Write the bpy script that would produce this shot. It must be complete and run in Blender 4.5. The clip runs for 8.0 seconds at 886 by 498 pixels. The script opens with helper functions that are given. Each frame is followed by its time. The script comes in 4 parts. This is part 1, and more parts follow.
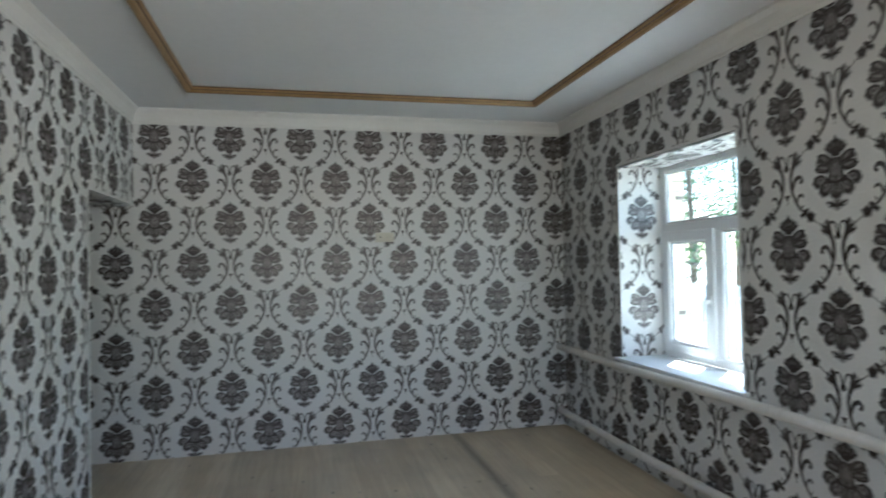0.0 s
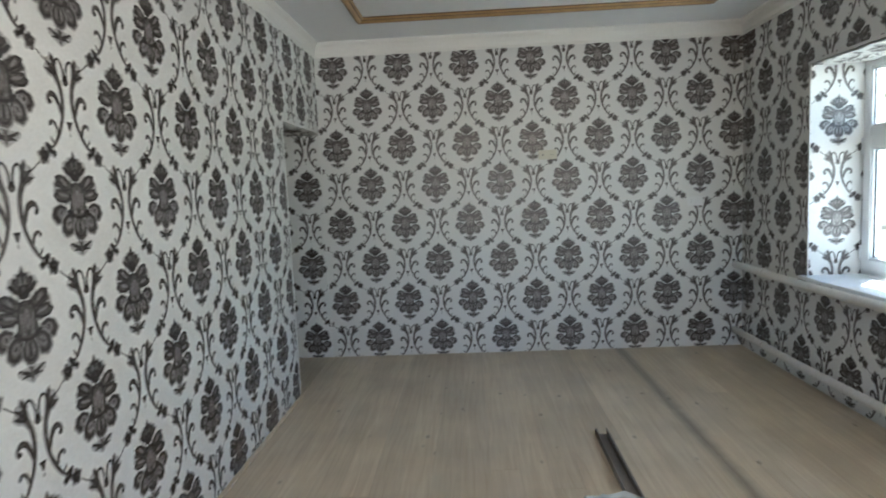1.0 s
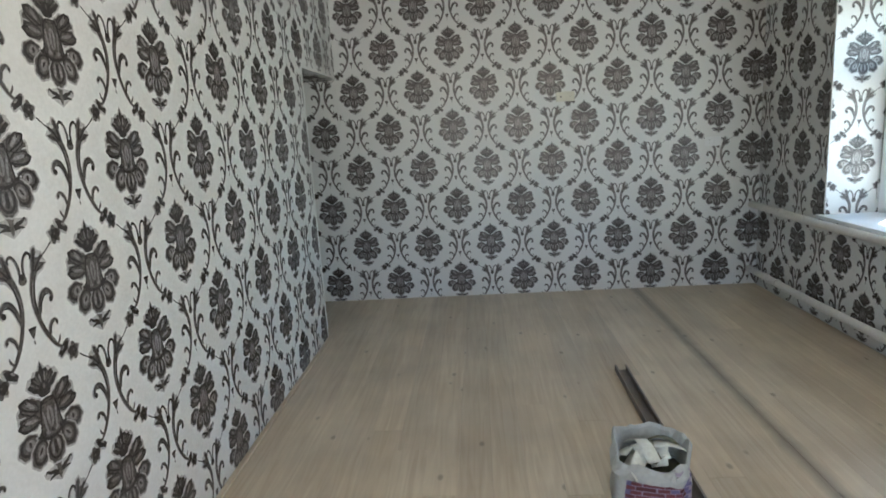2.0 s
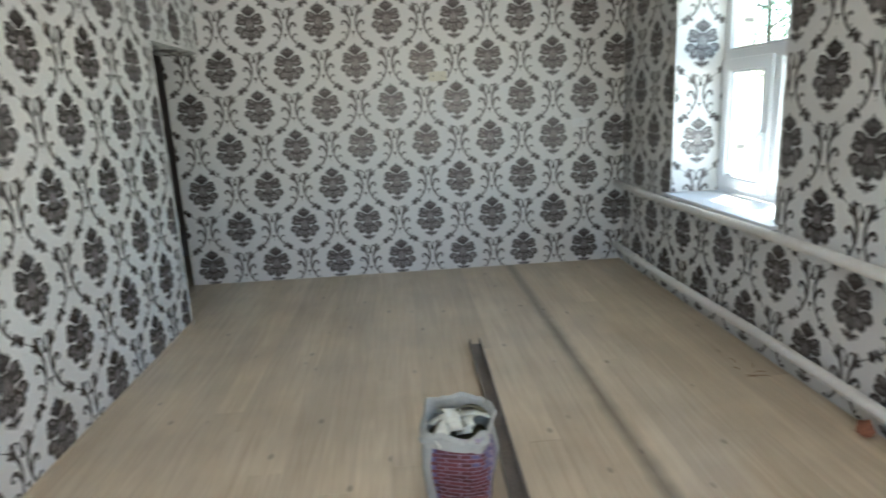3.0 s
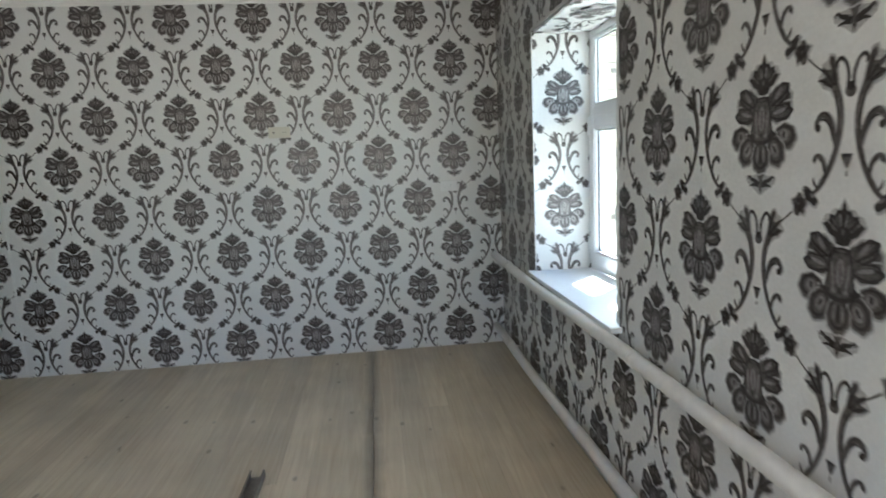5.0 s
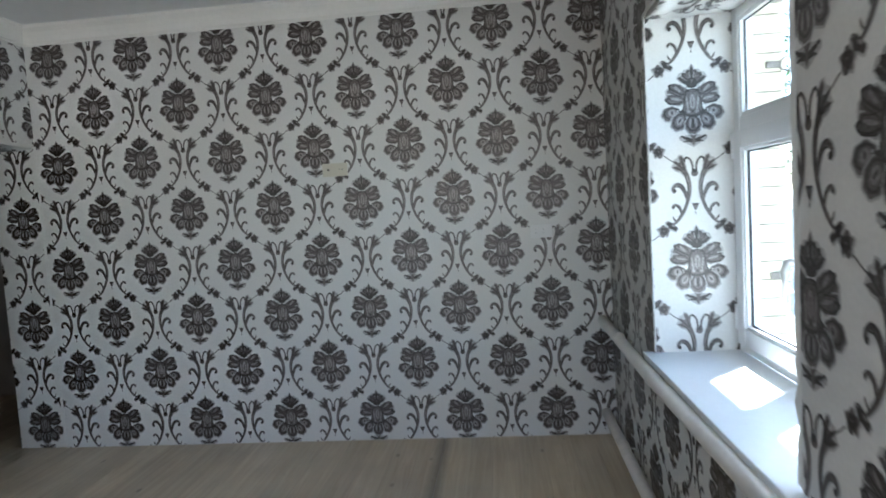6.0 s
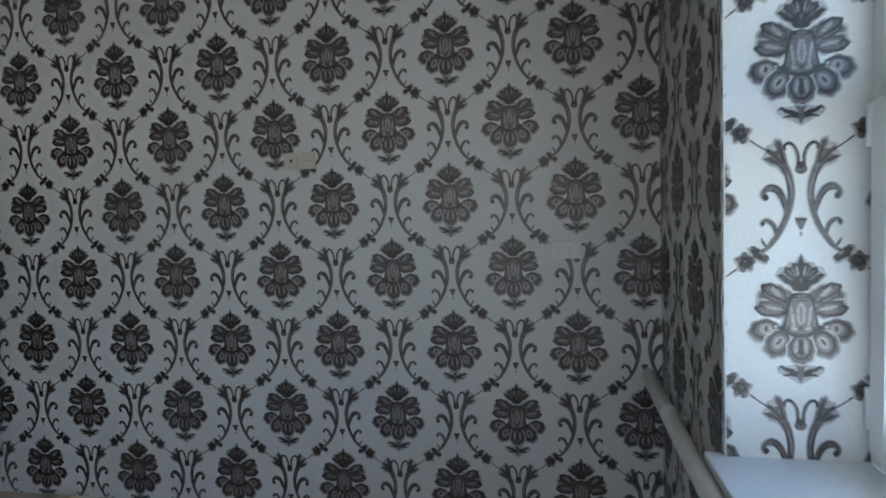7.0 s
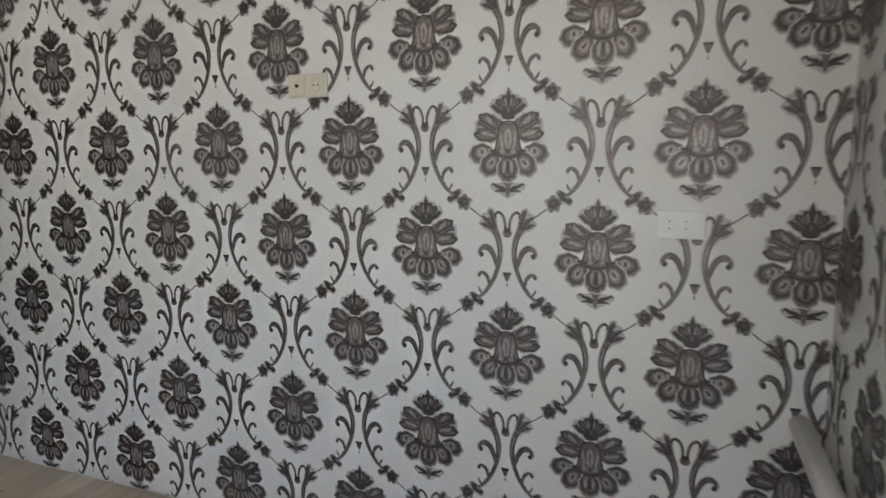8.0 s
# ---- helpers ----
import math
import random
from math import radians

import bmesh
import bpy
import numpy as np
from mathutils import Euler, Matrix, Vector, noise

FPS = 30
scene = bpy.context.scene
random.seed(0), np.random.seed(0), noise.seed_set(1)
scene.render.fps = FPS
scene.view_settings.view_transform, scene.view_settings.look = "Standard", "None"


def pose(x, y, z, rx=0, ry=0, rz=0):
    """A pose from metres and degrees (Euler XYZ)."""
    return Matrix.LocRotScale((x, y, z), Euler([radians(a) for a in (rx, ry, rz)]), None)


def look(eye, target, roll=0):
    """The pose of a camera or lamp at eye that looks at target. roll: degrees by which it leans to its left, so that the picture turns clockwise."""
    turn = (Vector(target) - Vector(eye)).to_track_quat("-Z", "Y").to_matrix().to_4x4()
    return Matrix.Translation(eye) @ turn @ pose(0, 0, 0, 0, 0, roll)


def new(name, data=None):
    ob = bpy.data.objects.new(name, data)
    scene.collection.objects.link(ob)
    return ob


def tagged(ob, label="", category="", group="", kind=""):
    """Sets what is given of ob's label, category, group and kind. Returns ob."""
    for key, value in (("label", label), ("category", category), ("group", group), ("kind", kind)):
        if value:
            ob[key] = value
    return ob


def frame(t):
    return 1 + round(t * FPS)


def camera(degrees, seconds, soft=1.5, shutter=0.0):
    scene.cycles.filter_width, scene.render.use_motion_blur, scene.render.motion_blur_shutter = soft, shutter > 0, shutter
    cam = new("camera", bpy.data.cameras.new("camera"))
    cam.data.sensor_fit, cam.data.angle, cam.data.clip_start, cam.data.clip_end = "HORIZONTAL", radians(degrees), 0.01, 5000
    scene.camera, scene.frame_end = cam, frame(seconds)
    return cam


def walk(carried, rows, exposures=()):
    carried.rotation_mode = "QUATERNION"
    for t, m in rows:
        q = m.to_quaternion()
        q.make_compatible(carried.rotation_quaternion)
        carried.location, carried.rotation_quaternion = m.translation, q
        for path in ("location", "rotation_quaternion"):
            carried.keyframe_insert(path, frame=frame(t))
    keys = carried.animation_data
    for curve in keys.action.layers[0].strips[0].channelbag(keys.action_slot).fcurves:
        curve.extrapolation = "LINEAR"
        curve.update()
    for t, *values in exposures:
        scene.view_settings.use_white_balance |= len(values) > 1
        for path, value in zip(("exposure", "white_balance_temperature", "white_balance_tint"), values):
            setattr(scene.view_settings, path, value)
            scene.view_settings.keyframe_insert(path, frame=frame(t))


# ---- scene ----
# ---- camera ----
cam = camera(72.3, 8.0, soft=1.7, shutter=0.35)
PATH = [  # seconds, x, y, z, yaw to the left, pitch, roll
    (0.0, -2.136, -4.849, 1.400, -13.26, 1.28, -1.12),
    (0.5, -2.170, -4.800, 1.414, -4.09, -1.45, -1.82),
    (1.0, -2.110, -4.974, 1.379, 2.76, -5.71, -2.52),
    (1.2, -2.090, -5.034, 1.378, 4.66, -6.47, -2.78),
    (2.3, -2.230, -5.053, 1.420, 2.60, -12.90, -3.75),
    (2.5, -2.170, -5.053, 1.420, 1.50, -13.56, -3.65),
    (3.0, -1.800, -5.075, 1.382, -3.40, -13.32, -2.84),
    (3.5, -1.530, -5.060, 1.368, -11.78, -13.06, -1.75),
    (4.0, -1.267, -4.927, 1.382, -13.40, -12.41, -1.50),
    (4.2, -1.185, -4.829, 1.387, -13.27, -11.64, -1.30),
    (5.3, -0.740, -4.130, 1.375, -2.20, -7.00, -3.20),
    (5.5, -0.680, -3.940, 1.358, 0.39, -5.97, -3.45),
    (6.0, -0.545, -3.480, 1.362, 5.40, -4.00, -3.50),
    (6.5, -0.425, -2.990, 1.350, 8.88, -2.50, -2.62),
    (7.0, -0.340, -2.580, 1.345, 10.80, -3.10, -1.75),
    (7.5, -0.280, -2.140, 1.368, 16.30, -6.25, -0.90),
    (8.0, -0.326, -1.766, 1.379, 20.99, -8.68, -0.40),
]


def heading(yaw, pitch):
    y, p = radians(yaw), radians(pitch)
    return Vector((-math.sin(y) * math.cos(p), math.cos(y) * math.cos(p), math.sin(p)))


walk(
    cam,
    [(t, look((x, y, z), Vector((x, y, z)) + heading(yaw, pitch), roll)) for t, x, y, z, yaw, pitch, roll in PATH],
    exposures=[  # stops, kelvin, tint
        (0.0, 2.94, 5300, 0), (0.5, 3.07, 5310, 0), (1.0, 3.25, 5470, 1), (2.5, 3.33, 5530, 0), (3.0, 3.45, 5570, 0), (3.5, 3.48, 5610, 1),
        (4.0, 2.85, 5530, 2), (4.2, 2.75, 5530, 2), (5.3, 3.37, 5510, 1), (5.5, 3.37, 5480, 1), (6.0, 3.09, 5280, 3), (6.5, 2.73, 5180, 4), (7.0, 2.42, 5180, 4), (7.5, 2.93, 5990, 9), (8.0, 3.51, 5830, 7),
    ],
)

# ---- plan ----
XL, XR = -3.327, 0.068  # left and right wall
YB, YF = 0.0, -6.4  # back wall, wall behind the camera
ZC = 2.58  # ceiling
ZP = 2.466  # upper edge of the wallpaper
LWT = 0.295  # thickness of the left wall
DOOR_Y, DOOR_Z = -0.98, 1.873  # passage in the left wall
WY0, WY1, WZ0, WZ1 = -2.167, -0.954, 0.71, 2.063  # window opening
XG = 0.402  # inner face of the window frame
XE = 0.602  # outer face of the outside wall
H, V = 0.53, 0.638  # repeat of the wallpaper

# ---- light ----
SUN_AZ, SUN_EL = 47.0, 50.0  # azimuth clockwise from +y
world = bpy.data.worlds.new("sky")
scene.world = world
world.use_nodes = True
wn = world.node_tree.nodes
wl = world.node_tree.links
sky = wn.new("ShaderNodeTexSky")
sky.sky_type = "NISHITA"
sky.sun_disc = False
sky.sun_elevation, sky.sun_rotation = radians(SUN_EL), radians(SUN_AZ)
wn["Background"].inputs["Strength"].default_value = 0.12
wl.new(sky.outputs[0], wn["Background"].inputs["Color"])
sun = new("sun", bpy.data.lights.new("sun", "SUN"))
sun.data.energy, sun.data.angle, sun.data.color = 5.0, radians(0.5), (1.0, 0.95, 0.88)
sun_from = Vector((math.sin(radians(SUN_AZ)) * math.cos(radians(SUN_EL)), math.cos(radians(SUN_AZ)) * math.cos(radians(SUN_EL)), math.sin(radians(SUN_EL))))
sun.matrix_world = look(sun_from * 20, (0, 0, 0))
# warm fill lamp added behind the camera, tilted up; no source known there
rear_fill = new("rear_fill_lamp", bpy.data.lights.new("rear_fill_lamp", "AREA"))
rear_fill.data.shape, rear_fill.data.size, rear_fill.data.size_y, rear_fill.data.energy, rear_fill.data.color = "RECTANGLE", 1.3, 1.4, 3.2, (1.0, 0.75, 0.54)
rear_fill.matrix_world = look((-1.7, -6.62, 1.5), (-1.7, 0, 8.0))

# fill lamp added in an assumed, unseen opening of the window wall, level with the camera's start
side = new("side_fill_lamp", bpy.data.lights.new("side_fill_lamp", "AREA"))
side.data.shape, side.data.size, side.data.size_y, side.data.energy, side.data.color = "RECTANGLE", 1.25, 1.25, 11.5, (1.0, 0.83, 0.68)
side.matrix_world = look((XG - 0.02, -5.47, 1.4), (-2.5, -5.3, 4.9))

# ---- materials ----
def material(name, base, rough=0.6, metal=0.0, scales=((4.0, 0.08), (60.0, 0.06)), bump=0.0, bump_scale=200.0, spec=0.5, island=0.0, per_object=0.0):
    m = bpy.data.materials.new(name)
    m.use_nodes = True
    nt = m.node_tree
    n, l = nt.nodes, nt.links
    b = n["Principled BSDF"]
    b.inputs["Roughness"].default_value = rough
    b.inputs["Metallic"].default_value = metal
    b.inputs["Specular IOR Level"].default_value = spec
    geo = n.new("ShaderNodeNewGeometry")
    value = None
    for scale, amount in scales:
        t = n.new("ShaderNodeTexNoise")
        t.inputs["Scale"].default_value = scale
        t.inputs["Detail"].default_value = 4.0
        l.new(geo.outputs["Position"], t.inputs["Vector"])
        r = n.new("ShaderNodeMapRange")
        r.inputs["From Min"].default_value, r.inputs["From Max"].default_value = 0.3, 0.7
        r.inputs["To Min"].default_value, r.inputs["To Max"].default_value = 1 - amount, 1 + amount
        l.new(t.outputs["Fac"], r.inputs["Value"])
        value = times(nt, value, r.outputs["Result"])
    for source, amount in ((geo.outputs["Random Per Island"], island), (None, per_object)):
        if amount:
            if source is None:
                source = n.new("ShaderNodeObjectInfo").outputs["Random"]
            r = n.new("ShaderNodeMapRange")
            r.inputs["To Min"].default_value, r.inputs["To Max"].default_value = 1 - amount, 1 + amount
            l.new(source, r.inputs["Value"])
            value = times(nt, value, r.outputs["Result"])
    c = n.new("ShaderNodeVectorMath")
    c.operation = "SCALE"
    c.inputs[0].default_value = base
    l.new(value, c.inputs["Scale"])
    l.new(c.outputs["Vector"], b.inputs["Base Color"])
    if bump:
        t = n.new("ShaderNodeTexNoise")
        t.inputs["Scale"].default_value = bump_scale
        t.inputs["Detail"].default_value = 5.0
        l.new(geo.outputs["Position"], t.inputs["Vector"])
        u = n.new("ShaderNodeBump")
        u.inputs["Strength"].default_value = bump
        u.inputs["Distance"].default_value = 0.002
        l.new(t.outputs["Fac"], u.inputs["Height"])
        l.new(u.outputs["Normal"], b.inputs["Normal"])
    return m


def times(nt, a, b):
    if a is None:
        return b
    m = nt.nodes.new("ShaderNodeMath")
    m.operation = "MULTIPLY"
    nt.links.new(a, m.inputs[0])
    nt.links.new(b, m.inputs[1])
    return m.outputs[0]


def glass_material():
    m = bpy.data.materials.new("window_glass")
    m.use_nodes = True
    n, l = m.node_tree.nodes, m.node_tree.links
    for x in list(n):
        if x.type == "BSDF_PRINCIPLED":
            n.remove(x)
    tr, gl, mix = n.new("ShaderNodeBsdfTransparent"), n.new("ShaderNodeBsdfGlossy"), n.new("ShaderNodeMixShader")
    gl.inputs["Roughness"].default_value = 0.02
    f = n.new("ShaderNodeLayerWeight")
    f.inputs["Blend"].default_value = 0.5
    low = n.new("ShaderNodeMath")
    low.operation = "POWER"
    low.inputs[1].default_value = 4.0
    l.new(f.outputs["Facing"], low.inputs[0])
    lift = n.new("ShaderNodeMath")
    lift.operation = "MULTIPLY_ADD"
    lift.inputs[1].default_value, lift.inputs[2].default_value = 0.6, 0.03
    l.new(low.outputs[0], lift.inputs[0])
    tr.inputs["Color"].default_value = (0.93, 0.95, 0.94, 1)
    l.new(lift.outputs[0], mix.inputs["Fac"])
    l.new(tr.outputs[0], mix.inputs[1])
    l.new(gl.outputs[0], mix.inputs[2])
    l.new(mix.outputs[0], n["Material Output"].inputs["Surface"])
    return m


def wood_floor_material():
    """Bare sanded softwood boards: long grain, knots, grey dirt along the open joint."""
    m = bpy.data.materials.new("bare_pine")
    m.use_nodes = True
    nt = m.node_tree
    n, l = nt.nodes, nt.links
    b = n["Principled BSDF"]
    b.inputs["Roughness"].default_value = 0.36
    b.inputs["Specular IOR Level"].default_value = 0.5
    geo, info = n.new("ShaderNodeNewGeometry"), n.new("ShaderNodeObjectInfo")
    # every board takes its own stretch of grain
    shift = n.new("ShaderNodeVectorMath")
    shift.operation = "SCALE"
    shift.inputs[0].default_value = (7.0, 31.0, 13.0)
    l.new(info.outputs["Random"], shift.inputs["Scale"])
    moved = n.new("ShaderNodeVectorMath")
    l.new(geo.outputs["Position"], moved.inputs[0])
    l.new(shift.outputs["Vector"], moved.inputs[1])
    grain_at = n.new("ShaderNodeMapping")
    grain_at.inputs["Scale"].default_value = (1.0, 0.05, 1.0)
    l.new(moved.outputs["Vector"], grain_at.inputs["Vector"])
    grain = n.new("ShaderNodeTexNoise")
    grain.inputs["Scale"].default_value, grain.inputs["Detail"].default_value, grain.inputs["Distortion"].default_value = 32.0, 4.0, 1.2
    l.new(grain_at.outputs["Vector"], grain.inputs["Vector"])
    ramp = n.new("ShaderNodeValToRGB")
    ramp.color_ramp.elements[0].position, ramp.color_ramp.elements[0].color = 0.3, (0.53, 0.43, 0.30, 1)
    ramp.color_ramp.elements[1].position, ramp.color_ramp.elements[1].color = 0.7, (0.645, 0.555, 0.41, 1)
    l.new(grain.outputs["Fac"], ramp.inputs["Fac"])
    # tone of each board
    tone = n.new("ShaderNodeMapRange")
    tone.inputs["To Min"].default_value, tone.inputs["To Max"].default_value = 0.88, 1.06
    l.new(info.outputs["Random"], tone.inputs["Value"])
    blotch = n.new("ShaderNodeTexNoise")
    blotch.inputs["Scale"].default_value, blotch.inputs["Detail"].default_value = 2.2, 5.0
    l.new(geo.outputs["Position"], blotch.inputs["Vector"])
    blot = n.new("ShaderNodeMapRange")
    blot.inputs["From Min"].default_value, blot.inputs["From Max"].default_value = 0.3, 0.7
    blot.inputs["To Min"].default_value, blot.inputs["To Max"].default_value = 0.86, 1.1
    l.new(blotch.outputs["Fac"], blot.inputs["Value"])
    # knots: few dark oval spots
    knot_at = n.new("ShaderNodeMapping")
    knot_at.inputs["Scale"].default_value = (1.0, 0.55, 1.0)
    l.new(moved.outputs["Vector"], knot_at.inputs["Vector"])
    knot = n.new("ShaderNodeTexVoronoi")
    knot.inputs["Scale"].default_value = 6.0
    l.new(knot_at.outputs["Vector"], knot.inputs["Vector"])
    spot = n.new("ShaderNodeMapRange")
    spot.inputs["From Min"].default_value, spot.inputs["From Max"].default_value = 0.04, 0.095
    spot.inputs["To Min"].default_value, spot.inputs["To Max"].default_value = 0.58, 1.0
    l.new(knot.outputs["Distance"], spot.inputs["Value"])
    # dirt worn into the open joint
    sep = n.new("ShaderNodeSeparateXYZ")
    l.new(geo.outputs["Position"], sep.inputs[0])
    wob = n.new("ShaderNodeTexNoise")
    wob.inputs["Scale"].default_value, wob.inputs["Detail"].default_value = 9.0, 4.0
    l.new(geo.outputs["Position"], wob.inputs["Vector"])
    off = n.new("ShaderNodeMath")
    off.operation = "ADD"
    off.inputs[1].default_value = 0.925
    l.new(sep.outputs["X"], off.inputs[0])
    near = n.new("ShaderNodeMath")
    near.operation = "ABSOLUTE"
    l.new(off.outputs[0], near.inputs[0])
    wide = n.new("ShaderNodeMath")
    wide.operation = "MULTIPLY_ADD"
    wide.inputs[1].default_value, wide.inputs[2].default_value = -0.03, 0.015
    l.new(wob.outputs["Fac"], wide.inputs[0])
    edge = n.new("ShaderNodeMath")
    l.new(near.outputs[0], edge.inputs[0])
    l.new(wide.outputs[0], edge.inputs[1])
    dirt = n.new("ShaderNodeMapRange")
    dirt.inputs["From Min"].default_value, dirt.inputs["From Max"].default_value = 0.008, 0.058
    dirt.inputs["To Min"].default_value, dirt.inputs["To Max"].default_value = 0.52, 1.0
    l.new(edge.outputs[0], dirt.inputs["Value"])
    v = times(nt, times(nt, times(nt, tone.outputs["Result"], blot.outputs["Result"]), spot.outputs["Result"]), dirt.outputs["Result"])
    c = n.new("ShaderNodeVectorMath")
    c.operation = "SCALE"
    l.new(ramp.outputs["Color"], c.inputs[0])
    l.new(v, c.inputs["Scale"])
    l.new(c.outputs["Vector"], b.inputs["Base Color"])
    u = n.new("ShaderNodeBump")
    u.inputs["Strength"].default_value, u.inputs["Distance"].default_value = 0.12, 0.001
    l.new(grain.outputs["Fac"], u.inputs["Height"])
    l.new(u.outputs["Normal"], b.inputs["Normal"])
    return m


PAPER = material("wallpaper_ground", (0.70, 0.695, 0.68), 0.5, scales=((1.3, 0.03), (90.0, 0.035)), bump=0.35, bump_scale=420)
INK_LIGHT = material("wallpaper_print_light", (0.29, 0.268, 0.263), 0.38, 0.55, scales=((14.0, 0.12), (160.0, 0.3)), bump=0.3, bump_scale=300)
INK_MID = material("wallpaper_print_mid", (0.148, 0.131, 0.126), 0.38, 0.55, scales=((14.0, 0.12), (140.0, 0.35)), bump=0.3, bump_scale=300)
INK_DARK = material("wallpaper_print_dark", (0.064, 0.056, 0.053), 0.38, 0.45, scales=((14.0, 0.15), (150.0, 0.3)), bump=0.3, bump_scale=300)
INK_FRINGE = material("wallpaper_print_fringe", (0.42, 0.405, 0.40), 0.45, scales=((14.0, 0.08), (220.0, 0.25)), bump=0.3, bump_scale=300)
PLASTER = material("grey_plaster", (0.32, 0.30, 0.28), 0.9, bump=0.4, bump_scale=60)
CEILING = material("ceiling_paint", (0.79, 0.80, 0.81), 0.6, scales=((0.8, 0.03), (25.0, 0.015)), bump=0.06, bump_scale=40)
CORNICE = material("cornice_white", (0.78, 0.77, 0.74), 0.55, scales=((3.0, 0.03), (40.0, 0.02)))
GOLD = material("gilded_moulding", (0.34, 0.22, 0.10), 0.42, 0.25, scales=((6.0, 0.15), (120.0, 0.18)), bump=0.2)
GOLD_DARK = material("gilding_dark_brown", (0.13, 0.075, 0.035), 0.5, 0.1, scales=((6.0, 0.15), (120.0, 0.18)))
PINE = wood_floor_material()
SUBFLOOR = material("subfloor", (0.06, 0.05, 0.045), 0.9)
PVC = material("white_pvc", (0.82, 0.83, 0.84), 0.32, scales=((2.0, 0.02), (30.0, 0.012)))
SILL = material("white_sill", (0.78, 0.80, 0.82), 0.3, scales=((3.0, 0.03), (45.0, 0.02)))
RUBBER = material("black_gasket", (0.02, 0.02, 0.025), 0.6)
GLASS = glass_material()
PIPE = material("white_enamel_pipe", (0.74, 0.72, 0.69), 0.4, scales=((2.5, 0.05), (40.0, 0.04)))
STEEL = material("dark_steel_profile", (0.21, 0.185, 0.165), 0.5, 0.25, scales=((5.0, 0.15), (90.0, 0.15)))
NAIL = material("pale_metal", (0.6, 0.58, 0.54), 0.4, 0.6)
SOCKET = material("cream_plastic", (0.62, 0.59, 0.50), 0.4, scales=((5.0, 0.02), (80.0, 0.02)))
HOLE = material("dark_hole", (0.03, 0.03, 0.03), 0.7)
PLATE = material("white_plastic", (0.75, 0.75, 0.75), 0.4, scales=((5.0, 0.02), (80.0, 0.02)))
BAG_PAPER = material("bag_paper", (0.36, 0.38, 0.37), 0.7, scales=((9.0, 0.1), (60.0, 0.08)), bump=0.5, bump_scale=35)
BAG_BLUE = material("bag_blue_print", (0.13, 0.12, 0.24), 0.6, scales=((9.0, 0.2), (60.0, 0.15)), bump=0.4, bump_scale=35)
BAG_PALE = material("bag_pale_print", (0.29, 0.25, 0.33), 0.6, scales=((9.0, 0.2), (60.0, 0.1)), bump=0.4, bump_scale=35)
BAG_RED = material("bag_red_print", (0.12, 0.035, 0.045), 0.6, scales=((9.0, 0.2), (60.0, 0.15)), island=0.3)
SCRAP = material("paper_scrap", (0.50, 0.52, 0.47), 0.8, scales=((12.0, 0.12), (70.0, 0.1)), island=0.25)
SCRAP_DARK = material("dark_scrap", (0.12, 0.12, 0.08), 0.8, scales=((12.0, 0.2), (70.0, 0.2)), island=0.3)
CHIP = material("red_brick_chip", (0.27, 0.12, 0.07), 0.85, scales=((20.0, 0.2), (90.0, 0.2)), bump=0.6, bump_scale=90)
STRAW = material("wood_splinter", (0.22, 0.12, 0.06), 0.8)
BRICK = material("cream_brick", (0.66, 0.60, 0.47), 0.85, scales=((8.0, 0.08), (80.0, 0.1)), bump=0.4, bump_scale=80, per_object=0.08)
MORTAR = material("dark_mortar", (0.26, 0.24, 0.21), 0.95)
GROUND = material("garden_ground", (0.50, 0.47, 0.41), 0.95, scales=((0.6, 0.3), (7.0, 0.3)), bump=0.6, bump_scale=15)
LEAF = material("foliage", (0.08, 0.13, 0.045), 0.6, scales=((0.9, 0.25), (6.0, 0.2)), island=0.35)
BARK = material("bark", (0.14, 0.11, 0.08), 0.9, bump=0.6, bump_scale=25)
FENCE = material("white_fence_paint", (0.62, 0.62, 0.60), 0.6, per_object=0.08)
BLOCKER = material("sun_blocker_brown", (0.30, 0.24, 0.18), 0.8)


# ---- building helpers ----
def mesh_of(name, bm, mats):
    me = bpy.data.meshes.new(name)
    bm.to_mesh(me)
    bm.free()
    for m in mats if isinstance(mats, (list, tuple)) else [mats]:
        me.materials.append(m)
    return me


def smooth(me, on=True):
    me.polygons.foreach_set("use_smooth", [on] * len(me.polygons))
    me.update()


def part(name, bm, mats, parent=None, label="", rounded=False):
    ob = new(name, mesh_of(name, bm, mats))
    if rounded:
        smooth(ob.data)
    if parent is not None:
        ob.parent = parent
    if label:
        ob["label"] = label
    return ob


def thing(name, label, category, at=(0, 0, 0), group="", kind=""):
    ob = new(name)
    ob.empty_display_size = 0.05
    ob.location = at
    return tagged(ob, label, category, group, kind)


def add_box(bm, lo, hi, mat=0, bevel=0.0):
    vs = [bm.verts.new((x, y, z)) for x in (lo[0], hi[0]) for y in (lo[1], hi[1]) for z in (lo[2], hi[2])]
    idx = ((0, 1, 3, 2), (4, 6, 7, 5), (0, 4, 5, 1), (2, 3, 7, 6), (0, 2, 6, 4), (1, 5, 7, 3))
    fs = [bm.faces.new([vs[i] for i in f]) for f in idx]
    for f in fs:
        f.material_index = mat
    if bevel:
        es = {e for f in fs for e in f.edges}
        done = bmesh.ops.bevel(bm, geom=list(es), offset=bevel, segments=2, affect="EDGES", profile=0.6)
        for f in done["faces"]:
            f.material_index = mat
    return fs


def box_bm(lo, hi, bevel=0.0):
    bm = bmesh.new()
    add_box(bm, lo, hi, 0, bevel)
    return bm


